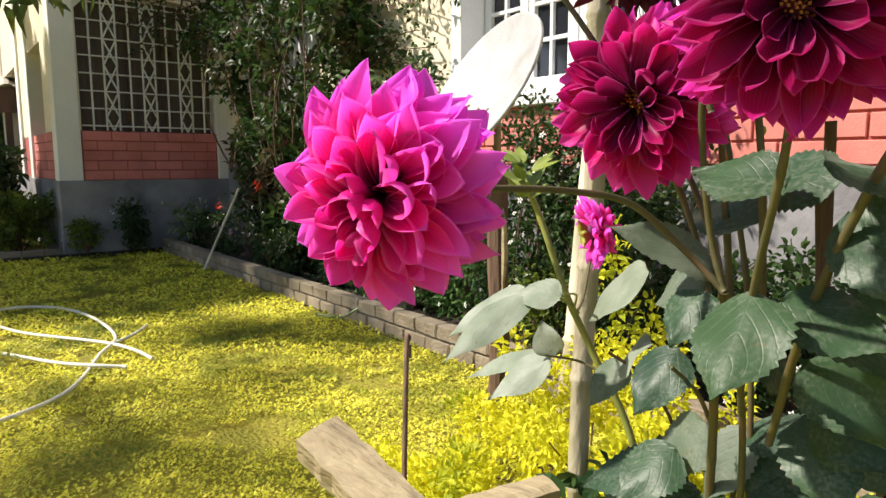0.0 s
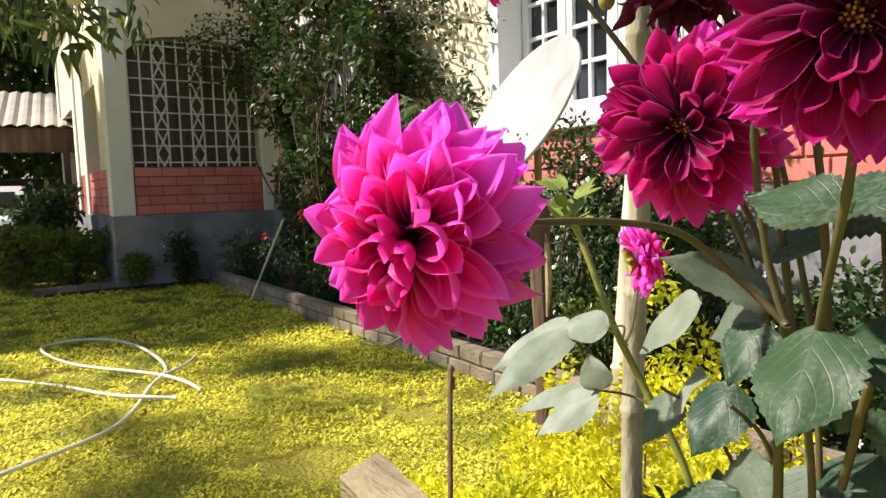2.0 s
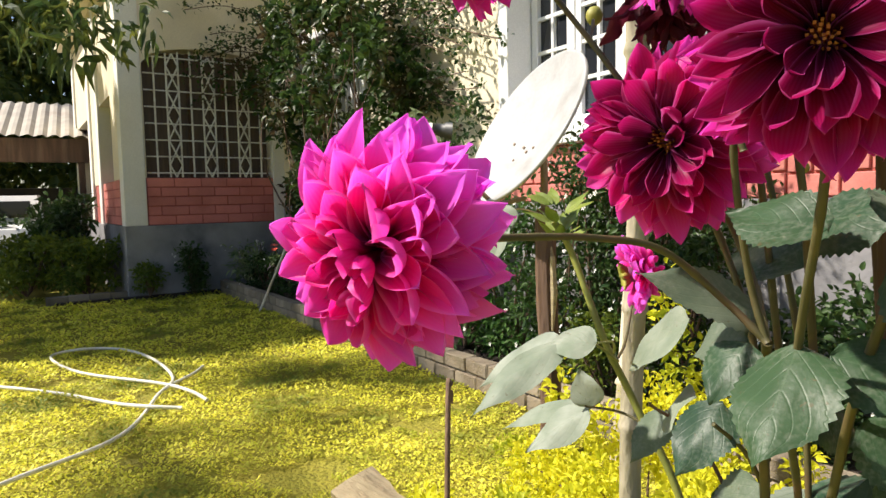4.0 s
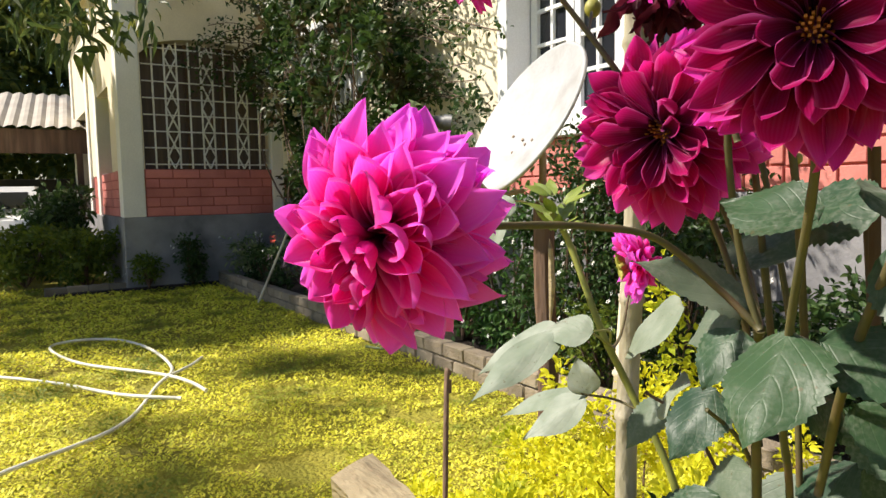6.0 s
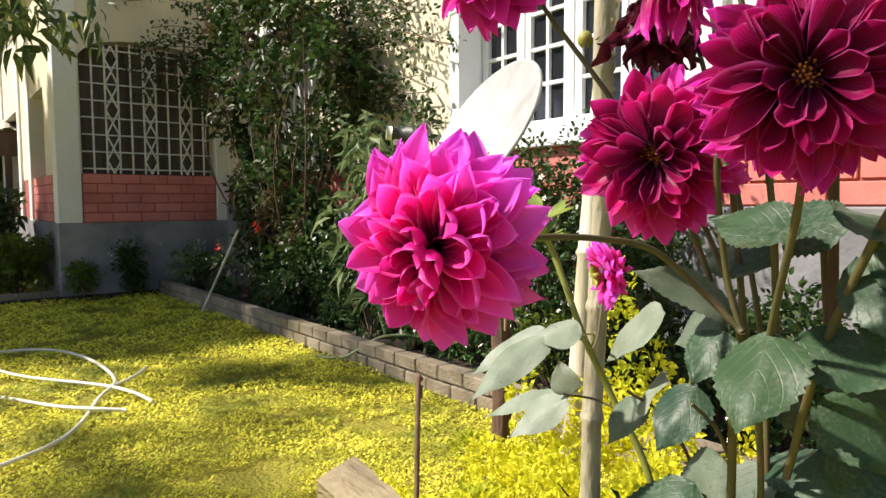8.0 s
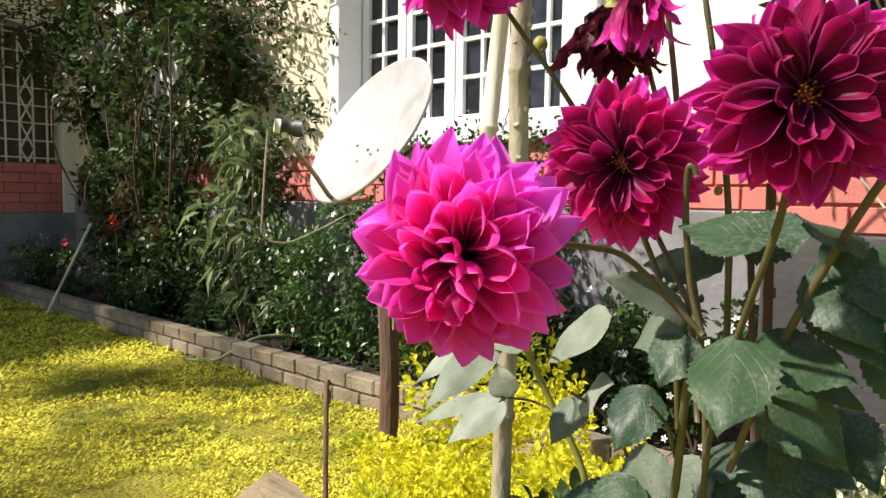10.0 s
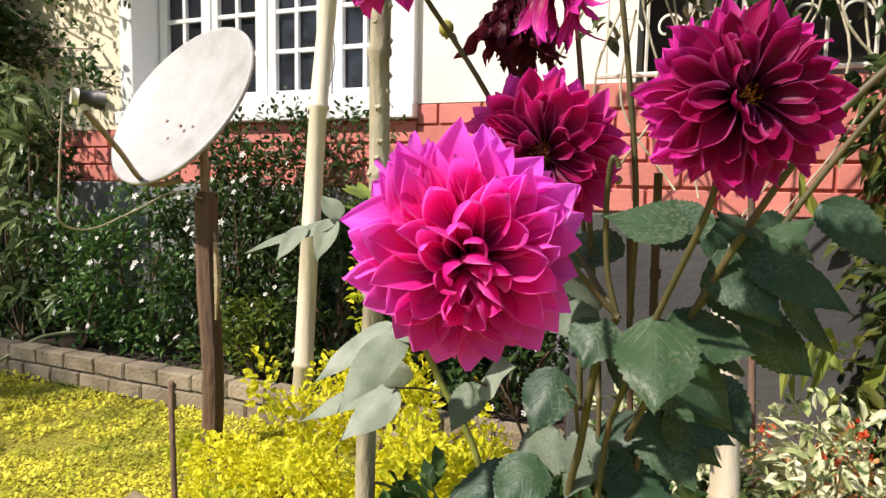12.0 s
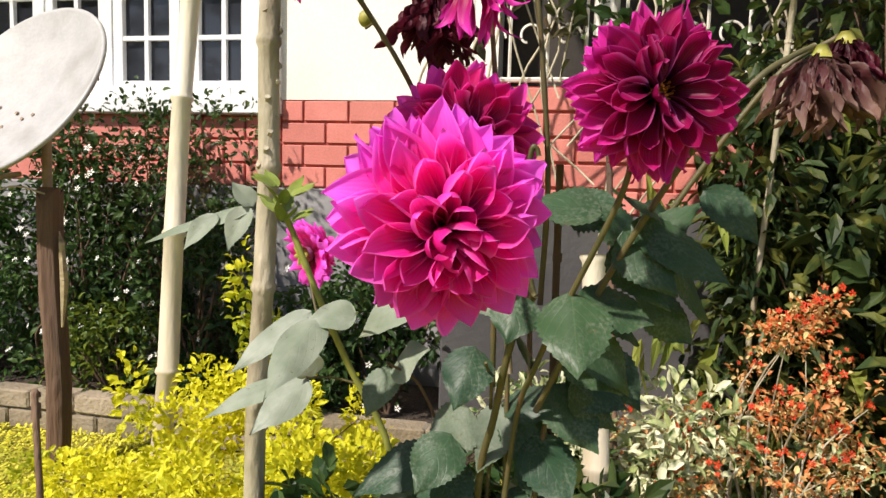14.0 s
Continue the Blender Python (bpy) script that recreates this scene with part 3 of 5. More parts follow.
def flower_head(parent, centre, face, radius, material, count, t0, t1, seed, label, open_eye=False, flat=0.0, spread=1.0):
    """A dahlia head: petals in a spiral from the eye to the back. face: the way it looks."""
    r = random.Random(seed)
    n = Vector(face).normalized()
    head = part("flower_head", bmesh_ball(radius * 0.2, n, -0.1 * radius), material, parent, label, True)
    head.matrix_world = Matrix.Translation(centre)
    e1 = n.orthogonal().normalized()
    e2 = n.cross(e1)
    kinds = []
    for k in range(5):
        f = k / 4
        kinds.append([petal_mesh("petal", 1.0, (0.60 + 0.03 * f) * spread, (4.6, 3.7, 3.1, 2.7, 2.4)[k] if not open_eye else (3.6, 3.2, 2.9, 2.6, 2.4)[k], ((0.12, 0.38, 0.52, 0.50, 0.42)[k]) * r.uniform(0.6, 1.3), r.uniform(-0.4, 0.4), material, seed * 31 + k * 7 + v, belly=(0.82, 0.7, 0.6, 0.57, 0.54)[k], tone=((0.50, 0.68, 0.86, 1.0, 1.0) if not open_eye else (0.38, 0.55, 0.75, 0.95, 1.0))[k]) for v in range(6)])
    for i in range(count):
        t = (i + 0.5) / count
        ct = math.cos(radians(t0)) + (math.cos(radians(t1)) - math.cos(radians(t0))) * t ** 0.9
        th = math.acos(max(-1, min(1, ct))) + r.uniform(-0.13, 0.13)
        ph = i * 2.39996 + r.uniform(-0.14, 0.14)
        d = (e1 * math.cos(ph) + e2 * math.sin(ph)) * math.sin(th) + n * math.cos(th) * (1 - flat)
        d.normalize()
        f = min(1, max(0, (th - radians(t0)) / radians(t1 - t0)))
        full = 0.62 + 0.38 * min(1, th / radians(65))
        length = radius * (full - 0.14) * r.uniform(0.88, 1.10)
        me = r.choice(kinds[min(4, int(f * 5))])
        ob = part("petal", me, None, head)
        up = n + Vector((r.gauss(0, 0.12), r.gauss(0, 0.12), r.gauss(0, 0.12)))
        m = frame_of(d, up, d * radius * 0.14) @ Matrix.Rotation(r.gauss(0, 0.27), 4, "Y")
        ob.matrix_local = m @ Matrix.Scale(length, 4)
    if open_eye:
        bm = bmesh.new()
        for k in range(46):
            q = (e1 * math.cos(k * 2.4) + e2 * math.sin(k * 2.4)) * radius * 0.018 * math.sqrt(k)
            tube([q + n * radius * 0.08, q * 1.3 + n * radius * r.uniform(0.16, 0.26)], [0.0009, 0.0013], 4, bm)
        part("stamen", bm, M_STAMEN, head, "orange-yellow stamens")
    bm = bmesh.new()
    for k in range(8):
        a = k * math.pi / 4
        q = e1 * math.cos(a) + e2 * math.sin(a)
        tube([-n * radius * 0.2, -n * radius * 0.22 + q * radius * 0.16, -n * radius * 0.3 + q * radius * 0.34], [0.006, 0.008, 0.001], 5, bm)
    part("calyx", bm, M_CALYX, head, "green calyx", True)
    return head


def bmesh_ball(rad, n, shift):
    bm = bmesh.new()
    bmesh.ops.create_icosphere(bm, subdivisions=2, radius=rad)
    for v in bm.verts:
        v.co += Vector(n) * shift
    return bm


def droop_head(parent, centre, radius, drop, material, count, seed, label):
    """A spent head whose limp petals hang down."""
    r = random.Random(seed)
    head = part("flower_head", bmesh_ball(radius * 0.3, (0, 0, 1), 0), material, parent, label, True)
    head.matrix_world = Matrix.Translation(centre)
    kinds = [petal_mesh("petal", 1.0, r.uniform(0.18, 0.34), r.uniform(1.8, 4.2), r.uniform(-0.3, 0.5), r.uniform(-1.2, 1.2), material, seed * 17 + k, 0.07 if material is M_CRIMSON else 0.15, 14, 6) for k in range(8)]
    for i in range(count):
        a, s = r.uniform(0, 2 * math.pi), r.uniform(0.1, 0.75)
        d = Vector((math.cos(a) * s, math.sin(a) * s, -1 + s * 0.35))
        ob = part("petal", r.choice(kinds), None, head)
        ob.matrix_local = frame_of(d, Vector((math.cos(a), math.sin(a), 0.3)), (math.cos(a) * radius * 0.25, math.sin(a) * radius * 0.25, r.uniform(-0.2, 0.25) * radius)) @ Matrix.Scale(drop * r.uniform(0.6, 1.05), 4)
    bm = tube([(0, 0, radius * 0.15), (0, 0, radius * 0.5)], [radius * 0.3, radius * 0.14], 10)
    part("calyx", bm, M_CALYX, head, "yellow-green calyx", True)
    return head


def leaf_mesh(name, length, width, curl, droop, material, seed, nu=26, nv=8):
    """A toothed oval leaf along +y, folded a little at the midrib."""
    r = random.Random(seed)
    bm = bmesh.new()
    uvl = bm.loops.layers.uv.new("UVMap")
    rows = []
    ph, side = r.uniform(0, 6), r.uniform(-0.10, 0.10)
    teeth = 0.25 if material is M_DUSTY_SUN else 1.0
    for i in range(nu + 1):
        u = i / nu
        prof = math.sin(math.pi * u ** 0.66) ** 0.85 * (1 - 0.12 * u) * (1 - 0.42 * max(0.0, (u - 0.7) / 0.3) ** 0.9)
        row = []
        for j in range(nv + 1):
            s = 2 * j / nv - 1
            w = width * 0.5 * prof * 1.15
            if abs(s) > 0.99:
                w *= 1 + (0.065 if i % 2 else -0.035) * teeth
            x = s * w + side * length * math.sin(math.pi * u) * 0.5
            z = abs(s) * w * curl + width * 0.045 * math.sin(u * 9 + ph + 2.2 * s) * abs(s) - droop * length * u ** 2
            z += 0.006 * width * math.sin(u * 31 - abs(s) * 15) * (1 - abs(s) * 0.4)
            row.append(bm.verts.new((x, length * u * (1 - 0.25 * droop * u), z)))
        rows.append(row)
    for i in range(nu):
        for j in range(nv):
            f = bm.faces.new((rows[i][j], rows[i][j + 1], rows[i + 1][j + 1], rows[i + 1][j]))
            for lp, (a, b) in zip(f.loops, ((i, j), (i, j + 1), (i + 1, j + 1), (i + 1, j))):
                lp[uvl].uv = (a / nu, b / nv)
    return link_mesh(name, bm, material, True)


def leaf(parent, base, tip, width, face, seed, material=None, curl=0.15, droop=0.15):
    b, t = Vector(base), Vector(tip)
    ob = part("leaf", leaf_mesh("leaf", (t - b).length * 1.04, width, curl, droop, material or M_LEAF, seed), None, parent)
    ob.matrix_world = frame_of(t - b + Vector(face).normalized() * droop * 0.5 * (t - b).length, face, base)
    return ob


plant = thing("dahlia_plant", Matrix.Translation((0.52, 0.78, 0)), "tall dahlia with magenta blooms, dusty green leaves and bent stems", "dahlia plant")


def stem(ctrl, r0, r1, material=M_STEM, label=""):
    pts = curve_points(ctrl, 8)
    n = len(pts)
    rad = [0.66 * (r0 + (min(r1, r0 * 1.4) - r0) * i / (n - 1)) for i in range(n)]
    for i in range(0, n, 9):
        rad[i] *= 1.12
    ob = part("stem", tube(pts, rad, 9), material, plant, label, True)
    ob.matrix_world = Matrix()
    return ob


F1, F2, F3 = Vector((0.353, 0.345, 1.220)), Vector((0.443, 0.655, 1.298)), Vector((0.577, 0.475, 1.335))
heads = []
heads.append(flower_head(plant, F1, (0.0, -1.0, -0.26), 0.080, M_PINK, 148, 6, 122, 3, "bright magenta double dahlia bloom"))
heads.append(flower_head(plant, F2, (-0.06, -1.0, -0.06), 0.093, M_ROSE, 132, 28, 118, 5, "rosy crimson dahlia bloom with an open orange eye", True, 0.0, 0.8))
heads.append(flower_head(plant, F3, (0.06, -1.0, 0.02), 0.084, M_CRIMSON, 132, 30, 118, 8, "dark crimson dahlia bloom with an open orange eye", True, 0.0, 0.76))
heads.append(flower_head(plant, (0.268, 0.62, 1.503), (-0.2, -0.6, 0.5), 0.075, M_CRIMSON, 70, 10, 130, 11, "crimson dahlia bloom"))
heads.append(flower_head(plant, (0.278, 1.06, 1.125), (0.85, 0.45, 0.2), 0.066, M_PINK, 64, 8, 104, 13, "small pink dahlia bloom", flat=0.45))
heads.append(droop_head(plant, (0.452, 0.66, 1.475), 0.04, 0.075, M_CRIMSON, 22, 21, "drooping crimson dahlia bloom"))
heads.append(droop_head(plant, (0.422, 0.735, 1.475), 0.04, 0.09, M_WITHER_D, 70, 23, "dark withered dahlia bloom"))
heads.append(droop_head(plant, (0.795, 0.52, 1.385), 0.04, 0.085, M_WITHER, 58, 25, "brown withered dahlia bloom"))
heads.append(droop_head(plant, (0.86, 0.56, 1.41), 0.045, 0.075, M_WITHER_D, 48, 27, "dark withered dahlia bloom"))

FORK, ROOT = (0.528, 0.632, 1.122), (0.52, 0.80, 0.0)
stem([(0.356, 0.375, 1.22), (0.366, 0.41, 1.219), (0.378, 0.473, 1.218), (0.411, 0.54, 1.214), (0.451, 0.593, 1.201), (0.495, 0.627, 1.156), FORK], 0.0042, 0.0052, M_STEM, "bent brown-green flower stalk")
stem([(0.445, 0.69, 1.285), (0.47, 0.73, 1.24), (0.505, 0.70, 1.17), FORK], 0.0045, 0.0055)
stem([(0.514, 0.597, 1.281), (0.511, 0.597, 1.289), (0.506, 0.599, 1.287), (0.507, 0.615, 1.24), (0.515, 0.63, 1.17), FORK], 0.0042, 0.005)
stem([FORK, (0.519, 0.679, 1.058), (0.515, 0.73, 0.94), (0.51, 0.78, 0.8), (0.515, 0.80, 0.4), ROOT], 0.0065, 0.010)
stem([(0.577, 0.505, 1.30), (0.575, 0.518, 1.245), (0.556, 0.585, 1.133), (0.545, 0.66, 1.03), (0.545, 0.74, 0.9), (0.54, 0.80, 0.5), (0.54, 0.82, 0)], 0.0045, 0.010)
stem([(0.30, 0.675, 1.485), (0.316, 0.673, 1.46), (0.381, 0.685, 1.368), (0.45, 0.73, 1.25), (0.50, 0.72, 1.12), (0.515, 0.74, 0.98)], 0.004, 0.006)
stem([(0.452, 0.67, 1.49), (0.475, 0.69, 1.49), (0.49, 0.71, 1.42), (0.51, 0.72, 1.25), (0.535, 0.73, 1.0)], 0.004, 0.006)
stem([(0.422, 0.74, 1.49), (0.44, 0.77, 1.50), (0.47, 0.78, 1.40), (0.52, 0.78, 1.2), (0.55, 0.78, 0.9), (0.55, 0.83, 0)], 0.004, 0.008)
stem([(0.505, 0.625, 1.52), (0.518, 0.63, 1.45), (0.53, 0.64, 1.386), (0.55, 0.66, 1.25), (0.558, 0.69, 1.1)], 0.004, 0.006)
stem([(0.79, 0.525, 1.405), (0.755, 0.517, 1.389), (0.71, 0.51, 1.36), (0.655, 0.54, 1.28), (0.60, 0.62, 1.12), (0.57, 0.72, 0.95)], 0.0045, 0.007)
stem([(0.86, 0.57, 1.43), (0.80, 0.60, 1.38), (0.70, 0.66, 1.2), (0.60, 0.75, 0.95), (0.57, 0.82, 0)], 0.0045, 0.008)
stem([(0.232, 0.86, 1.215), (0.251, 0.876, 1.171), (0.298, 0.872, 1.055), (0.336, 0.885, 0.969), (0.40, 0.885, 0.833), (0.46, 0.86, 0.55), (0.50, 0.84, 0)], 0.0065, 0.009, M_STEM_Y, "yellow-green side shoot")
stem([(0.278, 1.05, 1.075), (0.29, 0.98, 1.03), (0.305, 0.89, 1.02)], 0.003, 0.0035)
stem([(0.336, 0.74, 1.435), (0.345, 0.715, 1.435), (0.352, 0.69, 1.41)], 0.002, 0.0025)
stem([(0.547, 0.79, 0.937), (0.535, 0.80, 0.87), (0.525, 0.80, 0.7)], 0.004, 0.005)
stem([(0.48, 0.66, 1.035), (0.50, 0.70, 1.0), (0.513, 0.74, 0.95)], 0.003, 0.004)
stem([(0.27, 0.87, 0.962), (0.31, 0.89, 0.955), (0.345, 0.89, 0.945)], 0.0025, 0.003)
stem([(0.285, 0.765, 1.075), (0.31, 0.80, 1.066), (0.318, 0.87, 1.03)], 0.002, 0.0025, M_STEM_Y)
stem([(0.332, 0.756, 1.078), (0.335, 0.80, 1.07), (0.312, 0.87, 1.04)], 0.002, 0.0025, M_STEM_Y)
stem([(0.38, 0.80, 1.0), (0.43, 0.82, 0.96), (0.47, 0.84, 0.86), (0.49, 0.84, 0.7)], 0.003, 0.005, M_TWIG)
for k, (b, r) in enumerate((((0.336, 0.742, 1.447), 0.0095), ((0.545, 0.72, 1.27), 0.005))):
    bm = bmesh.new()
    bmesh.ops.create_icosphere(bm, subdivisions=2, radius=r)
    for v in bm.verts:
        v.co = Vector(b) + Vector((v.co.x, v.co.y, v.co.z * 1.15))
    ob = part("bud", bm, M_CALYX, plant, "closed green flower bud", True)
    ob.matrix_world = Matrix()

EYE = Vector((0.45, -0.05, 1.3))
AB = (0.575, 0.612, 1.12)
LEAVES = (  # base, tip, width, how far its face turns up
    ((0.556, 0.59, 1.132), (0.534, 0.512, 1.060), 0.074, 0.55), (AB, (0.66, 0.58, 1.098), 0.062, 1.0), (AB, (0.70, 0.66, 1.06), 0.06, 0.8),
    ((0.480, 0.705, 1.043), (0.441, 0.656, 0.984), 0.060, 0.5), ((0.392, 0.84, 0.98), (0.352, 0.81, 0.922), 0.046, 0.6),
    ((0.431, 0.776, 1.111), (0.335, 0.83, 1.035), 0.062, 0.9), ((0.515, 0.63, 1.12), (0.485, 0.60, 1.075), 0.055, 0.7), ((0.51, 0.65, 1.13), (0.455, 0.66, 1.10), 0.05, 0.9),
    ((0.518, 0.66, 1.134), (0.428, 0.61, 1.183), 0.052, 0.9), ((0.285, 0.765, 1.075), (0.222, 0.645, 1.012), 0.05, 0.9), ((0.275, 0.775, 1.078), (0.172, 0.74, 1.016), 0.04, 1.2),
    ((0.332, 0.756, 1.078), (0.266, 0.752, 1.074), 0.044, 0.8), ((0.275, 0.875, 0.958), (0.194, 0.838, 0.895), 0.052, 0.7), ((0.275, 0.88, 0.958), (0.114, 0.905, 0.902), 0.042, 1.2),
    ((0.282, 0.875, 0.962), (0.262, 0.868, 1.012), 0.042, 0.2), ((0.39, 0.83, 0.98), (0.42, 0.78, 1.03), 0.06, 0.8), ((0.20, 0.80, 1.21), (0.055, 0.85, 1.166), 0.03, 1.4),
    ((0.547, 0.79, 0.937), (0.50, 0.76, 0.85), 0.055, 0.5), ((0.547, 0.79, 0.937), (0.62, 0.72, 0.965), 0.06, 0.9), ((0.56, 0.785, 0.92), (0.63, 0.76, 0.88), 0.058, 0.7),
    ((0.555, 0.785, 0.925), (0.575, 0.74, 0.85), 0.05, 0.5), ((0.62, 0.60, 1.20), (0.665, 0.55, 1.135), 0.06, 0.7), ((0.63, 0.60, 1.21), (0.74, 0.55, 1.15), 0.055, 0.9),
    ((0.60, 0.66, 1.06), (0.68, 0.65, 0.99), 0.055, 0.7), ((0.61, 0.70, 1.0), (0.69, 0.71, 0.92), 0.055, 0.6), ((0.50, 0.80, 0.93), (0.44, 0.80, 0.86), 0.07, 0.5),
    ((0.45, 0.84, 0.85), (0.37, 0.81, 0.79), 0.06, 0.7), ((0.48, 0.80, 0.82), (0.45, 0.73, 0.74), 0.085, 0.5), ((0.55, 0.80, 0.80), (0.61, 0.72, 0.74), 0.09, 0.5),
    ((0.58, 0.82, 0.84), (0.66, 0.78, 0.79), 0.058, 0.6), ((0.52, 0.80, 0.76), (0.53, 0.70, 0.69), 0.085, 0.5), ((0.60, 0.80, 0.74), (0.67, 0.73, 0.67), 0.065, 0.5),
    ((0.575, 0.56, 1.22), (0.50, 0.60, 1.235), 0.055, 1.2), ((0.60, 0.56, 1.24), (0.67, 0.60, 1.225), 0.06, 1.2), ((0.56, 0.63, 1.22), (0.62, 0.60, 1.235), 0.07, 1.0), ((0.55, 0.70, 1.18), (0.46, 0.78, 1.19), 0.06, 1.0),
    ((0.545, 0.74, 1.05), (0.60, 0.80, 1.00), 0.07, 0.6), ((0.43, 0.86, 0.75), (0.33, 0.86, 0.68), 0.08, 0.6), ((0.47, 0.84, 0.68), (0.42, 0.74, 0.60), 0.09, 0.5), ((0.56, 0.82, 0.66), (0.64, 0.72, 0.58), 0.09, 0.5),
    ((0.66, 0.66, 1.15), (0.72, 0.60, 1.24), 0.05, 0.8), ((0.72, 0.60, 1.25), (0.77, 0.56, 1.19), 0.045, 0.6), ((0.69, 0.68, 1.12), (0.77, 0.66, 1.05), 0.06, 0.6), 
)
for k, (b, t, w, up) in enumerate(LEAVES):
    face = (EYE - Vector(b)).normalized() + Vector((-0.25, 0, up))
    ob = leaf(plant, b, t, w, face, 100 + k, M_DUSTY_SUN if 9 <= k <= 16 or k == 5 else M_GREYED if k in (4, 7, 8, 17, 25, 26) else None, (-0.22, -0.12, 0.10)[k % 3], 0.10 + 0.06 * (k % 4))
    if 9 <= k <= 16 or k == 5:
        ob["label"] = "pale dusty leaf with sun glare in its colour"
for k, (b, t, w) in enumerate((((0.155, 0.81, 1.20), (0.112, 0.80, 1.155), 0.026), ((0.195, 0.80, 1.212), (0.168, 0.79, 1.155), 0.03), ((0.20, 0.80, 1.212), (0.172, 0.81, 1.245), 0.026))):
    ob = leaf(plant, b, t, w, (EYE - Vector(b)).normalized() + Vector((-0.3, 0, 0.9)), 260 + k, M_DUSTY_SUN, 0.2, 0.12)
    ob["label"] = "pale dusty leaf with sun glare in its colour"
for k, (b, t, w) in enumerate((((0.60, 0.70, 1.05), (0.665, 0.66, 0.99), 0.062), ((0.61, 0.72, 1.0), (0.70, 0.70, 0.955), 0.066), ((0.60, 0.74, 0.98), (0.64, 0.67, 0.91), 0.07),
                               ((0.58, 0.76, 0.90), (0.61, 0.68, 0.83), 0.072), ((0.47, 0.78, 0.90), (0.41, 0.73, 0.845), 0.07),
                               ((0.46, 0.80, 0.86), (0.47, 0.72, 0.79), 0.075), ((0.628, 0.64, 1.18), (0.674, 0.578, 1.115), 0.05), ((0.695, 0.62, 1.165), (0.815, 0.68, 1.074), 0.04), ((0.686, 0.80, 1.015), (0.713, 0.702, 0.955), 0.062),
                               ((0.70, 0.72, 1.20), (0.78, 0.74, 1.13), 0.055), ((0.74, 0.78, 1.22), (0.84, 0.80, 1.17), 0.055), ((0.66, 0.74, 1.22), (0.72, 0.72, 1.16), 0.05))):
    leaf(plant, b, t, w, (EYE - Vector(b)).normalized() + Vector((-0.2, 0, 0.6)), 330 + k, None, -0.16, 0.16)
fill = random.Random(31)
for k in range(46):
    a, z = fill.uniform(0, 6.283), fill.uniform(0.30, 0.86)
    b = Vector((0.53 + 0.07 * math.cos(a), 0.83 + 0.05 * math.sin(a), z + 0.03))
    reach = fill.uniform(0.08, 0.125)
    t = b + Vector((math.cos(a) * reach * 1.2, math.sin(a) * reach * 0.6 + 0.03, -fill.uniform(0.02, 0.09)))
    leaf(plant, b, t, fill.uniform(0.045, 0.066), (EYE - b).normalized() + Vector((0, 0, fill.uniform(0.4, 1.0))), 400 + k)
for k in range(16):
    a = k * 2.4
    b = Vector((0.236 + 0.012 * math.cos(a), 0.865 + 0.012 * math.sin(a), 1.19 + 0.012 * (k % 5)))
    leaf(plant, b, b + Vector((math.cos(a) * 0.034, math.sin(a) * 0.034, 0.018 + 0.005 * (k % 4))), 0.015, (0, -0.5, 1), 300 + k, M_YOUNG)


# ---- poles, stakes and the dish ----
def bamboo(name, p0, p1, radius, material, label, step=0.33, stubs=0):
    a, b = Vector(p0), Vector(p1)
    n = int((b - a).length / step)
    pts, rad = [], []
    for i in range(n + 1):
        for dt, k in ((-0.014, 0.97), (-0.005, 1.2), (0.004, 1.16), (0.014, 1.0)):
            t = i / n + dt / step / n * 1.0
            q = a.lerp(b, min(1.0, max(0.0, t)))
            off = Vector((math.sin(i * 1.7), math.cos(i * 2.3), 0)) * radius * 0.25
            pts.append(q + off)
            rad.append(radius * k * (1.05 - 0.12 * i / n))
    clean = [0] + [i for i in range(1, len(pts)) if (pts[i] - pts[i - 1]).length > 1e-4]
    t = thing(name, Matrix.Translation(p0), label, "pole", "garden poles")
    ob = part("culm", tube([pts[i] for i in clean], [rad[i] for i in clean], 16), material, t, "", True)
    ob.matrix_world = Matrix()
    r = random.Random(5)
    for k in range(stubs):
        q = a.lerp(b, 0.55 + 0.45 * k / max(1, stubs))
        an = r.uniform(0, 6.3)
        d = Vector((math.cos(an), math.sin(an), 0.7)).normalized()
        s = part("stub", tube([q + d * radius * 0.6, q + d * radius * 1.22], [0.009, 0.006], 6), material, t)
        s.matrix_world = Matrix()
    return t


bamboo("bamboo_pole", (0.152, 1.40, 0.0), (0.222, 1.31, 2.3), 0.0225, M_BAMBOO_G, "upright greenish-grey stake pole with knobbly nodes", 0.24, 30)
bamboo("bamboo_pole", (-0.262, 2.50, 0.0), (-0.122, 2.76, 2.6), 0.038, M_BAMBOO, "leaning pale dry bamboo pole", 0.45)
bamboo("bamboo_pole", (0.99, 1.36, 0.0), (1.015, 1.508, 1.08), 0.034, M_BAMBOO, "pale dry bamboo pole near the verandah", 0.42)


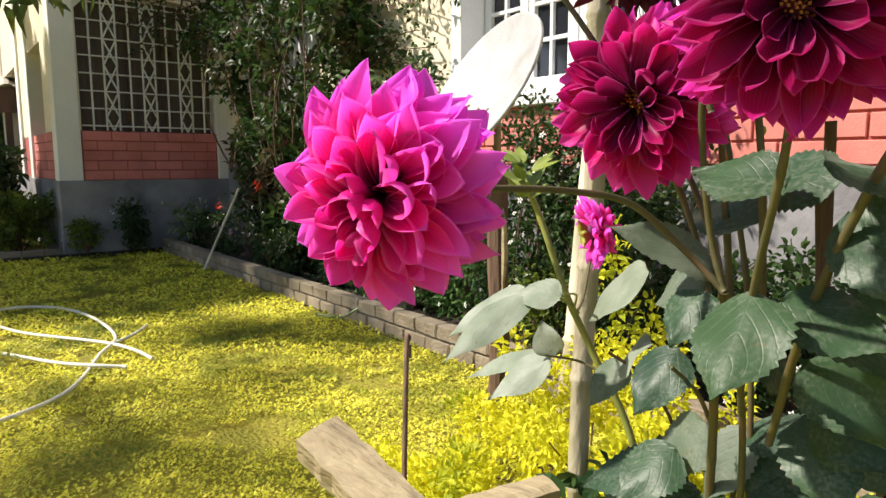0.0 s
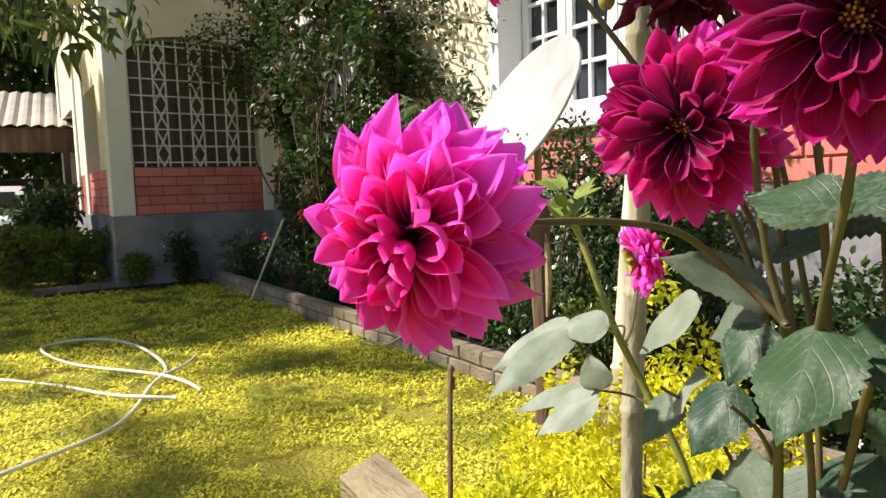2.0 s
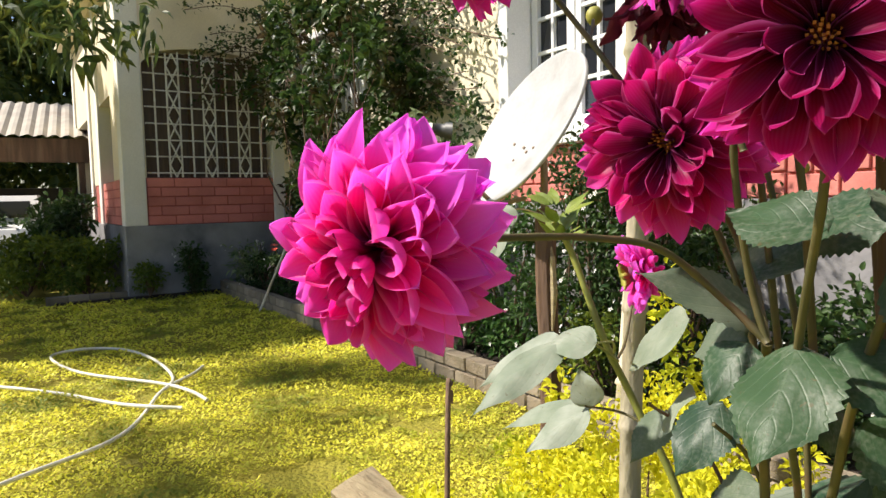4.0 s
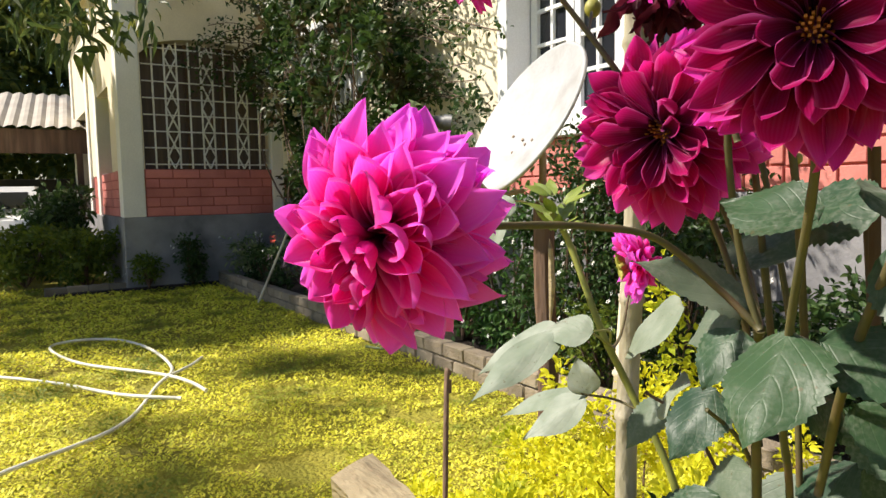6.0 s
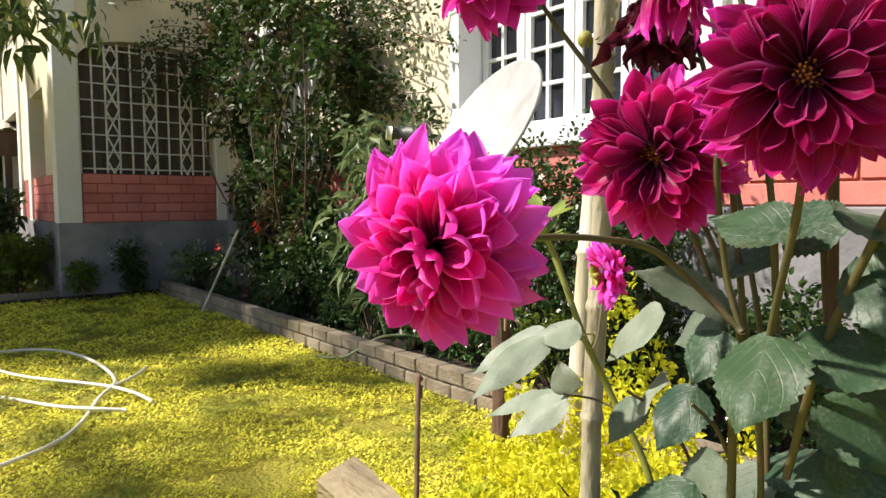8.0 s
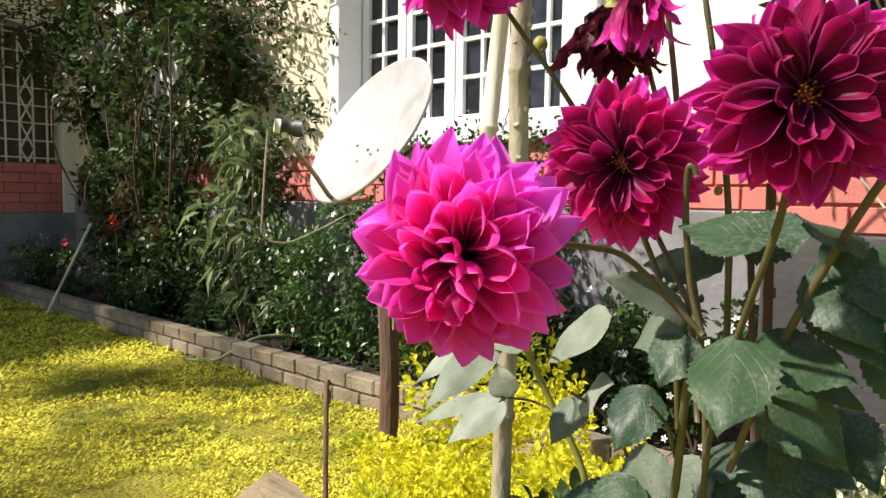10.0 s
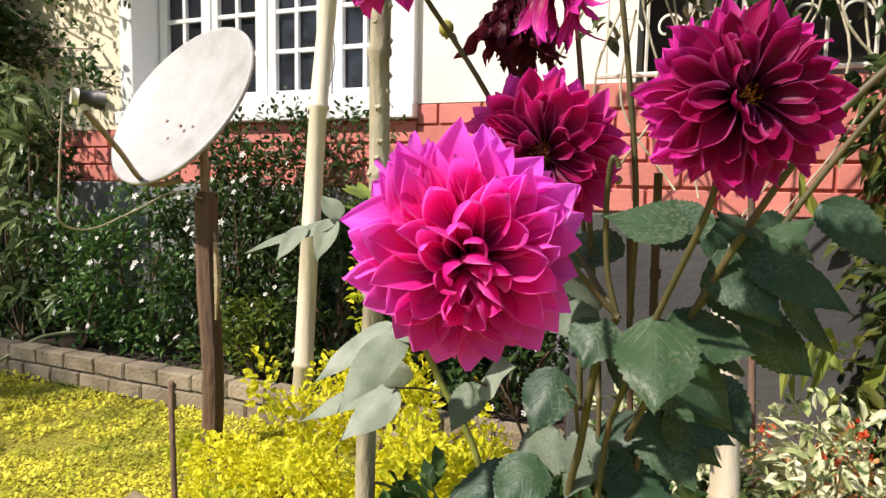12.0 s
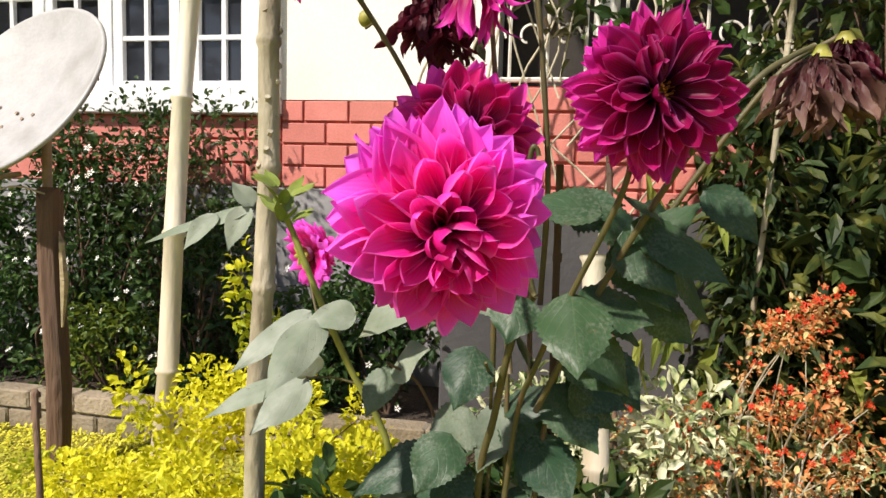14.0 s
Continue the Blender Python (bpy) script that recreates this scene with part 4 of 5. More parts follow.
def wooden_post():
    t = thing("wooden_post", Matrix.Translation((-0.745, 2.945, 0)), "cracked brown wooden post carrying the dish", "post")
    bm = bmesh.new()
    rings, r = [], random.Random(4)
    for i in range(22):
        z = i / 21 * 1.22 - 0.05
        ring = []
        for k in range(12):
            a = k * math.pi / 6
            q = max(abs(math.cos(a)), abs(math.sin(a)))
            rad = 0.047 / q ** 0.8 * (1 + 0.06 * math.sin(k * 5 + z * 3) + r.uniform(-0.05, 0.05)) * (1.0 - 0.08 * z)
            ring.append(bm.verts.new((rad * math.cos(a) + 0.01 * math.sin(z * 5), rad * math.sin(a), z + (0.03 * math.sin(k * 1.3) if i == 21 else 0))))
        rings.append(ring)
    for a, b in zip(rings, rings[1:]):
        for k in range(12):
            bm.faces.new((a[k], a[(k + 1) % 12], b[(k + 1) % 12], b[k]))
    bm.faces.new(rings[-1])
    part("timber", bm, M_WOOD, t)
    part("splinter", tube([(0.045, -0.045, 0.62), (0.058, -0.052, 0.8), (0.05, -0.05, 0.97), (0.04, -0.04, 1.02)], [0.006, 0.018, 0.012, 0.002], 6), M_BOARD, t, "pale split strip")
    part("mast", tube([(-0.02, 0.02, 1.0), (-0.02, 0.02, 1.42), (-0.06, 0.06, 1.52)], 0.019, 10), M_RUST, t, "steel mast")
    return t


wooden_post()


def dish():
    n = Vector((-0.465, -0.70, 0.506)).normalized()
    c = Vector((-0.872, 2.965, 1.602))
    m = frame_of((Vector((0, 0, 1)) - n * n.z), n, c)
    t = thing("satellite_dish", m, "white satellite dish with stains and a side arm", "satellite dish")
    bm = bmesh.new()
    rings = []
    prof = [(0.0, -0.062), (0.08, -0.06), (0.16, -0.053), (0.25, -0.041), (0.34, -0.024), (0.402, 0.0), (0.412, 0.004), (0.42, 0.0), (0.42, -0.012), (0.408, -0.012), (0.34, -0.034), (0.2, -0.058), (0.0, -0.07)]
    for r0, z in prof[1:-1]:
        rings.append([bm.verts.new((r0 * math.cos(a), r0 * 1.03 * math.sin(a), z)) for a in (2 * math.pi * k / 64 for k in range(64))])
    for a, b in zip(rings, rings[1:]):
        for k in range(64):
            bm.faces.new((a[k], a[(k + 1) % 64], b[(k + 1) % 64], b[k]))
    v0, v1 = bm.verts.new((0, 0, prof[0][1])), bm.verts.new((0, 0, prof[-1][1]))
    for k in range(64):
        bm.faces.new((v0, rings[0][k], rings[0][(k + 1) % 64]))
        bm.faces.new((v1, rings[-1][(k + 1) % 64], rings[-1][k]))
    bmesh.ops.recalc_face_normals(bm, faces=bm.faces)
    part("reflector", bm, M_DISH, t, "", True)
    for x, y in ((0.05, -0.12), (-0.04, -0.16), (0.0, -0.09), (0.10, -0.1), (-0.12, -0.06)):
        b = tube([(x, y, -0.062), (x, y, -0.05)], 0.008, 8)
        part("bolt", b, M_RUST, t)
    inv = m.inverted()
    lnb, low, join_ = inv @ Vector((-0.985, 2.38, 1.50)), inv @ Vector((-0.965, 2.82, 1.235)), inv @ Vector((-0.86, 2.95, 1.25))
    part("arm", tube(curve_points([join_, low, (low + lnb) / 2, lnb], 6), 0.011, 8), M_RUST, t, "dull steel arm", True)
    a, b = inv @ Vector((-1.022, 2.353, 1.549)), inv @ Vector((-0.933, 2.417, 1.541))
    part("receiver", tube([a.lerp(b, 0.2), a.lerp(b, 0.7), a.lerp(b, 0.72), b], [0.028, 0.03, 0.036, 0.036], 14), M_BLACK, t, "black receiver head", True)
    part("cap", tube([a, a.lerp(b, 0.22)], [0.03, 0.03], 14), M_HOSE, t, "cream end cap", True)
    part("bracket", tube([inv @ Vector((-0.985, 2.38, 1.50)), inv @ Vector((-0.99, 2.375, 1.545))], 0.016, 8), M_HOSE, t)
    pts = [inv @ Vector(q) for q in ((-1.04, 2.335, 1.535), (-1.05, 2.33, 1.40), (-1.07, 2.34, 1.2), (-1.085, 2.37, 1.09), (-1.02, 2.45, 1.06), (-0.93, 2.6, 1.12), (-0.84, 2.8, 1.2), (-0.76, 2.93, 1.17))]
    part("cable", tube(curve_points(pts, 6), 0.004, 6), M_BAMBOO_G, t, "thin pale cable", True)
    part("back_plate", box(-0.09, 0.09, -0.09, 0.09, -0.115, -0.074, 0.005), M_RUST, t)
    part("bracket", tube([(0, 0, -0.09), inv @ Vector((-0.80, 3.0, 1.5))], 0.02, 8), M_RUST, t)
    return t


dish()


def garden_stick():
    t = thing("stick", Matrix.Translation((-0.2, 1.30, 0)), "thin dry brown stick standing in the grass", "stick")
    ob = part("cane", tube(curve_points([(0.035, -0.13, 0), (0.0, -0.08, 0.4), (-0.04, 0.0, 0.79), (-0.042, 0.012, 0.815)], 5), [0.0066] * 15 + [0.0095], 8), M_WOOD, t, "", True)
    part("joint", tube([(-0.041, 0.005, 0.77), (-0.042, 0.01, 0.80)], [0.0098, 0.0088], 8), M_WOOD, t)
    return t


garden_stick()


def plank(name, p0, p1, width, thick, label, up=(0, 0, 1)):
    a, b = Vector(p0), Vector(p1)
    m = frame_of(b - a, up, a)
    t = thing(name, m, label, "plank")
    L = (b - a).length
    bm = bmesh.new()
    r = random.Random(9)
    n = 14
    rows = []
    for i in range(n + 1):
        y = L * i / n
        j = r.uniform(-0.003, 0.003)
        rows.append([bm.verts.new(q) for q in ((-width / 2 + j, y, 0), (width / 2 + j, y, 0), (width / 2 + j, y, thick), (width * 0.15, y, thick + 0.004), (-width * 0.2, y, thick + 0.003), (-width / 2 + j, y, thick))])
    for c, d in zip(rows, rows[1:]):
        for k in range(6):
            bm.faces.new((c[k], c[(k + 1) % 6], d[(k + 1) % 6], d[k]))
    bm.faces.new(rows[0][::-1])
    bm.faces.new(rows[-1])
    bmesh.ops.recalc_face_normals(bm, faces=bm.faces)
    part("board", bm, M_BOARD, t)
    return t


rail = plank("fence_rail", (-0.15, 0.86, 0.735), (0.16, 0.79, 0.62), 0.085, 0.05, "rough weathered timber rail on a short stake", (0.1, -0.3, 1))
stake = part("stake", tube([(0.0, 0.82, 0), (0.0, 0.82, 0.69)], 0.022, 8), M_WOOD, rail)
stake.matrix_world = Matrix()
rail2 = plank("fence_rail", (0.07, 0.76, 0.66), (0.235, 1.0, 0.67), 0.05, 0.035, "pale weathered board on a short stake", (0, -0.2, 1))
stake = part("stake", tube([(0.2, 0.92, 0), (0.2, 0.92, 0.66)], 0.02, 8), M_WOOD, rail2)
stake.matrix_world = Matrix()

# ---- foliage ----
M_CREEPER = leafy("creeper_leaf", (0.014, 0.038, 0.011), (0.066, 0.112, 0.026), (0.07, 0.05, 0.026), 0.45, 0.25)
M_SHRUB = leafy("shrub_leaf", (0.016, 0.042, 0.012), (0.06, 0.105, 0.028), None, 0.4, 0.2)
M_SHRUB_L = leafy("fresh_shrub_leaf", (0.03, 0.085, 0.018), (0.09, 0.17, 0.04), None, 0.4, 0.25)
M_PINKISH = leafy("pale_pink_blossom", (0.72, 0.42, 0.48), (0.80, 0.62, 0.64), None, 0.6, 0.2, glow=1.0)
M_LANCE = leafy("lance_leaf", (0.07, 0.12, 0.04), (0.28, 0.33, 0.16), None, 0.45, 0.25)
M_YELLOW = leafy("yellow_leaf", (0.50, 0.50, 0.018), (0.72, 0.67, 0.04), (0.28, 0.33, 0.02), 0.5, 0.35)
M_GRASS = leafy("lawn_leaf", (0.48, 0.50, 0.035), (0.88, 0.80, 0.11), (0.16, 0.20, 0.025), 0.6, 0.3, 2.2)
M_HEDGE = leafy("hedge_leaf", (0.05, 0.09, 0.015), (0.14, 0.18, 0.02), None, 0.5, 0.25)
M_TREE = leafy("tree_leaf", (0.03, 0.06, 0.02), (0.08, 0.11, 0.03), (0.16, 0.17, 0.03), 0.45, 0.3)
M_BLOSSOM = leafy("white_blossom", (0.78, 0.78, 0.72), (0.82, 0.80, 0.76), None, 0.6, 0.2, glow=1.0)
M_VARIEG = leafy("cream_leaf", (0.84, 0.81, 0.58), (0.30, 0.36, 0.12), (0.05, 0.10, 0.02), 0.5, 0.25, 30, glow=1.1)
M_ORANGE = leafy("orange_leaf", (0.62, 0.13, 0.03), (0.76, 0.58, 0.26), (0.16, 0.17, 0.04), 0.5, 0.3, 14, glow=1.1)
M_RED = leafy("red_blossom", (0.62, 0.04, 0.015), (0.7, 0.09, 0.03), None, 0.5, 0.25, glow=1.0)
M_LANCE_Y = leafy("yellow_green_leaf", (0.13, 0.19, 0.03), (0.32, 0.34, 0.07), None, 0.45, 0.3)
M_VINE = leafy("vine_leaf", (0.013, 0.028, 0.011), (0.05, 0.078, 0.022), (0.13, 0.135, 0.03), 0.45, 0.25, 7)


def foliage(parent, name, material, centres, radii, counts, size, aspect, seed, up=0.3, fold=0.25, droop=0.2, label=""):
    """Leaves gathered in soft clumps; centres are in the parent's space."""
    g = np.random.default_rng(seed)
    spots, ways = [], []
    for c, r, n in zip(centres, radii, counts):
        v = g.normal(size=(n, 3))
        v /= np.linalg.norm(v, axis=1, keepdims=True)
        k = g.uniform(0.15, 1.0, (n, 1)) ** 0.6
        spots.append(np.array(c) + v * k * np.array(r))
        ways.append(v + g.normal(size=(n, 3)) * 0.7 + np.array([0, 0, up]))
    spots, ways = np.concatenate(spots), np.concatenate(ways)
    ob = part(name, leaf_cloud(name, material, spots, ways, g.uniform(*size, len(spots)), aspect, fold, droop, seed), None, parent, label)
    ob["kind"] = "stuff"
    return ob


def twigs(parent, root, tips, radius, seed, material=M_TWIG, name="branch"):
    g = random.Random(seed)
    for q in tips:
        bm = bmesh.new()
        a, b = Vector(root), Vector(q)
        mid = a.lerp(b, 0.5) + Vector((g.uniform(-1, 1), g.uniform(-1, 1), g.uniform(0, 1))) * (b - a).length * 0.14
        tube(curve_points([a, mid, b], 5), [radius * (1 - 0.8 * i / 10) for i in range(11)], 5, bm)
        part(name, bm, material, parent, "", True)


def blossoms(parent, spots, size, material, seed, name="blossom"):
    """Small five-petalled flowers in one mesh."""
    g = random.Random(seed)
    bm = bmesh.new()
    for q in spots:
        n = Vector((g.uniform(-0.7, 0.2), g.uniform(-1.2, -0.3), g.uniform(0.0, 0.9))).normalized()
        e = n.orthogonal().normalized()
        f = n.cross(e)
        c = Vector(q)
        s = size * g.uniform(0.75, 1.2)
        for k in range(5):
            a = k * 1.2566
            d, w = e * math.cos(a) + f * math.sin(a), -e * math.sin(a) + f * math.cos(a)
            vs = [bm.verts.new(c + x) for x in (d * s * 0.08, d * s * 0.55 + w * s * 0.28 + n * s * 0.12, d * s + n * s * 0.05, d * s * 0.55 - w * s * 0.28 + n * s * 0.12)]
            bm.faces.new(vs)
    ob = part(name, bm, material, parent)
    ob["kind"] = "stuff"
    return ob



# creeper on the house wall
creeper = thing("creeper", HOUSE @ Matrix.Translation((-5.6, -0.4, 0.07)), "dense dark green creeper climbing the cream wall", "creeper")
rg = np.random.default_rng(2)
cen, rad, cnt = [], [], []
for k in range(150):
    z = rg.uniform(0.15, 3.7)
    half = 1.75 - 0.10 * z + 0.3 * math.sin(z * 3)
    a = rg.uniform(-min(half, 1.35), half + 0.55) if z > 1.25 else rg.uniform(0.1, 1.75)
    cen.append((a - 0.15, rg.uniform(-0.32, 0.28), z))
    rad.append((rg.uniform(0.15, 0.34), 0.12, rg.uniform(0.12, 0.3)))
    cnt.append(int(58 if z > 1.3 else 100))
foliage(creeper, "foliage", M_CREEPER, cen, rad, cnt, (0.065, 0.12), 0.6, 3)
twigs(creeper, (0.75, 0.1, 0.0), [q for q in cen if q[2] > 0.7][:52], 0.016, 4)
tend, trad, tcnt, tips = [], [], [], []
for k in range(34):
    a0, z0 = rg.uniform(0.9, 1.5), rg.uniform(1.3, 3.4)
    a1 = a0 + rg.uniform(0.6, 2.0) * (1 if z0 > 1.8 else 0.5)
    z1 = z0 + rg.uniform(-0.5, 0.6)
    tips.append(((a0, 0.25, z0), (a1, 0.2, z1)))
    for s in np.linspace(0.1, 1, 9):
        tend.append((a0 + (a1 - a0) * s, 0.24, z0 + (z1 - z0) * s + 0.12 * math.sin(s * 3)))
        trad.append((0.09, 0.06, 0.08))
        tcnt.append(9)
for k in range(16):
    a0, z0 = rg.uniform(-1.6, -1.2), rg.uniform(2.6, 3.8)
    a1, z1, b1 = a0 - rg.uniform(0.4, 1.1), z0 + rg.uniform(-0.5, 0.3), rg.uniform(-1.2, -0.1)
    tips.append(((a0, 0.0, z0), (a1, b1, z1)))
    for s in np.linspace(0.1, 1, 8):
        tend.append((a0 + (a1 - a0) * s, b1 * s, z0 + (z1 - z0) * s + 0.12 * math.sin(s * 3)))
        trad.append((0.10, 0.10, 0.08))
        tcnt.append(9)
foliage(creeper, "tendril_foliage", M_CREEPER, tend, trad, tcnt, (0.04, 0.075), 0.55, 5)
for a, b in tips:
    part("tendril", tube(curve_points([a, (Vector(a) + Vector(b)) / 2 + Vector((0, 0, 0.12)), b], 5), 0.006, 4), M_TWIG, creeper, "", True)


def shrub(a, b, w, h, seed, n=1500, flowers=26, mat=None, label="dark green shrub with small white flowers", size=(0.035, 0.07), aspect=0.5, z0=0.06):
    g = np.random.default_rng(seed)
    t = thing("shrub", HOUSE @ Matrix.Translation((a, b, z0)), label, "shrub", "shrubs in the bed")
    cs = [(g.uniform(-w, w), g.uniform(-0.25, 0.25) * min(1, w * 2), g.uniform(0.08, h)) for _ in range(26)]
    foliage(t, "foliage", mat or M_SHRUB, cs, [(w * 0.35, 0.17, h * 0.16)] * 26, [n // 26] * 26, size, aspect, seed)
    twigs(t, (0, 0, 0), cs[:14], 0.012, seed)
    if flowers:
        sp = [(g.uniform(-w, w) * 1.05, g.uniform(-0.42, -0.1), g.uniform(0.12, 1.05) * h) for _ in range(flowers)]
        blossoms(t, sp, 0.021, M_BLOSSOM, seed)
    return t


for k, (a, b, w, h) in enumerate(((-3.6, -0.5, 0.42, 0.95), (-2.3, -0.55, 0.42, 0.95), (-1.75, -0.45, 0.45, 1.15), (-1.2, -0.5, 0.4, 1.2), (-0.75, -0.4, 0.38, 1.35), (-0.25, -0.5, 0.38, 1.0), (0.3, -0.5, 0.36, 0.8), (0.85, -0.55, 0.3, 0.7), (-4.6, -0.6, 0.4, 0.75))):
    shrub(a, b, w, h, 40 + k, flowers=26 if k in (1, 2, 3, 4) else 12, mat=M_SHRUB_L if k in (1, 2) else None)
shrub(-0.55, -0.25, 0.5, 1.5, 61, 2600, 4, M_CREEPER, "tall thin shrub against the brick band", (0.035, 0.06), 0.45)
shrub(-6.75, -0.66, 0.36, 0.5, 62, 1000, 10, None, "low flowering plants at the bed's corner")
shrub(-7.3, -0.7, 0.28, 0.6, 63, 500, 12, M_LANCE, "low grey-green plant with white flowers", (0.06, 0.12), 0.35)
shrub(-7.55, -1.45, 0.17, 0.62, 64, 1100, 8, None, "low plants at the foot of the wing")
shrub(-1.05, -0.42, 0.45, 1.55, 171, 2800, 10, None, "tall thin dark shrub under the window", (0.03, 0.06), 0.45)
shrub(-3.0, -0.42, 0.65, 1.85, 172, 2600, 6, None, "tall dark shrub between the creeper and the dish", (0.05, 0.09), 0.45)
shrub(-7.6, -2.0, 0.14, 0.42, 65, 600, 4, M_HEDGE, "low plants at the foot of the wing")

shrub(-0.6, -0.72, 0.3, 0.5, 180, 900, 0, M_HEDGE, "soft yellow-green low plant by the post", (0.03, 0.06), 0.4)
shrub(-5.9, -0.45, 0.5, 0.8, 181, 900, 0, M_LANCE, "dry greyish shrub before the plinth", (0.03, 0.06), 0.45)
for k, (a, b, h, col) in enumerate(((-7.35, -0.55, 0.62, M_BLOSSOM), (-7.2, -0.72, 0.42, M_BLOSSOM), (-6.2, -0.78, 0.40, M_PINKISH), (-5.75, -0.75, 0.34, M_PINKISH), (-6.55, -0.6, 0.62, M_RED), (-4.78, -0.8, 0.92, M_RED), (-4.3, -0.72, 0.30, M_BLOSSOM))):
    t = thing("flowering_plant", HOUSE @ Matrix.Translation((a, b, 0.06)), "slender garden plant with a small " + ("white" if col is M_BLOSSOM else "pale pink" if col is M_PINKISH else "dark red") + " flower cluster", "plant", "flowers in the bed")
    g = np.random.default_rng(190 + k)
    part("stalk", tube(curve_points([(0, 0, 0), (0.02, 0.01, h * 0.5), (0, 0, h)], 5), 0.006, 5), M_STEM, t, "", True)
    foliage(t, "foliage", M_SHRUB, [(0, 0, h * 0.25), (0.01, 0, h * 0.55)], [(0.10, 0.08, h * 0.2)] * 2, [28, 18], (0.05, 0.10), 0.4, 200 + k)
    blossoms(t, [(g.normal(0, 0.035), -0.02 + g.normal(0, 0.03), h + g.normal(0, 0.03)) for _ in range(9)], 0.032, col, 210 + k)

lance = thing("lance_leaved_plant", HOUSE @ Matrix.Translation((-2.87, -0.6, 0.06)), "tall plant with hanging narrow grey-green leaves", "plant")
g = np.random.default_rng(77)
cs = [(g.normal(0, 0.13), g.normal(0, 0.08), z) for z in np.linspace(0.35, 1.85, 22)]
foliage(lance, "foliage", M_LANCE, cs, [(0.24, 0.16, 0.1)] * 22, [12] * 22, (0.14, 0.23), 0.30, 78, up=-0.25, droop=0.35)
twigs(lance, (0, 0, 0), [(x * 1.2, y, z) for x, y, z in cs[4::4]], 0.011, 79)

# the golden shrub beside the poles
gold = thing("golden_shrub", Matrix.Translation((0.0, 1.95, 0)), "low golden-yellow leafed shrub, bright in the sun", "shrub")
g = np.random.default_rng(81)
cs, rs, ns = [], [], []
for k in range(70):
    x = g.uniform(-0.62, 0.75)
    y = g.uniform(-0.42, 0.38)
    h = 0.20 + 0.42 * math.exp(-((x - 0.18) / 0.46) ** 2) + g.uniform(-0.06, 0.08)
    cs.append((x, y - 0.1 * x, h * g.uniform(0.35, 1.0)))
    rs.append((0.10, 0.10, 0.08))
    ns.append(190)
for x, y, h in ((0.10, -0.05, 1.02), (0.13, -0.02, 0.85), (0.2, 0.0, 0.8), (0.28, 0.0, 0.68), (-0.2, -0.1, 0.72), (0.45, 0.0, 0.6)):
    cs.append((x, y, h - 0.09))
    rs.append((0.045, 0.045, 0.15))
    ns.append(110)
foliage(gold, "foliage", M_YELLOW, cs, rs, ns, (0.018, 0.037), 0.55, 82, up=0.5)
twigs(gold, (0.1, 0, 0), cs[::3], 0.008, 83)

# lawn leaves
def lawn():
    g = np.random.default_rng(90)
    n = 380000
    ang, d = g.uniform(radians(-88), radians(48), n), 0.7 + 10.0 * g.uniform(0, 1, n) ** 1.25
    x, y = 0.5 + np.sin(ang) * d, 0.0 + np.cos(ang) * d
    inv = HOUSE.inverted()
    m = np.array(inv)
    a, b = m[0, 0] * x + m[0, 1] * y + m[0, 3], m[1, 0] * x + m[1, 1] * y + m[1, 3]
    clump = np.array([noise.noise((p * 2.2, q * 2.2, 5)) + 0.6 * noise.noise((p * 7, q * 7, 8)) for p, q in zip(x, y)])
    keep = (b < -1.06) & ((a > -7.85) | (b < -3.2)) & (a < 1.6) & (clump > -0.42)
    x, y, d, clump = x[keep], y[keep], d[keep], clump[keep]
    n = len(x)
    z = np.clip(0.008 + 0.03 * (clump + 0.3), 0.002, 0.06) * g.uniform(0.2, 1.1, n)
    s = (0.0065 + 0.0031 * d) * g.uniform(0.6, 1.5, n)
    s = np.minimum(s, 0.05)
    t = g.uniform(0, 6.283, n)
    way = np.stack([np.cos(t), np.sin(t), g.uniform(-0.1, 0.9, n)], 1)
    side = np.stack([-np.sin(t), np.cos(t), g.uniform(-0.5, 0.5, n)], 1)
    p = np.stack([x, y, z], 1)
    k = s[:, None]
    v = np.stack([p, p + way * k * 0.55 + side * k * 0.32, p + way * k, p + way * k * 0.55 - side * k * 0.32], 1).reshape(-1, 3)
    f = (np.arange(n)[:, None] * 4 + np.array([[0, 1, 2, 3]])).tolist()
    me = bpy.data.meshes.new("grass")
    me.from_pydata(v.tolist(), [], f)
    me.materials.append(M_GRASS)
    return tagged(new("grass", me), "bright yellow-green short lawn grass and clover", "grass", kind="stuff")


lawn()

# hedge and plants left of the wing
def bush(at, w, d, h, n, seed, mat, label, size=(0.05, 0.1), aspect=0.5, name="bush", group=""):
    g = np.random.default_rng(seed)
    t = thing(name, Matrix.Translation(at), label, "bush", group)
    cs = [(g.uniform(-w, w), g.uniform(-d, d), h * g.uniform(0.15, 1.0) ** 0.8) for _ in range(30)]
    foliage(t, "foliage", mat, cs, [(0.22 * w + 0.06, 0.22 * d + 0.06, h * 0.14)] * 30, [n // 30] * 30, size, aspect, seed)
    twigs(t, (0, 0, 0), cs[:12], 0.012, seed)
    return t


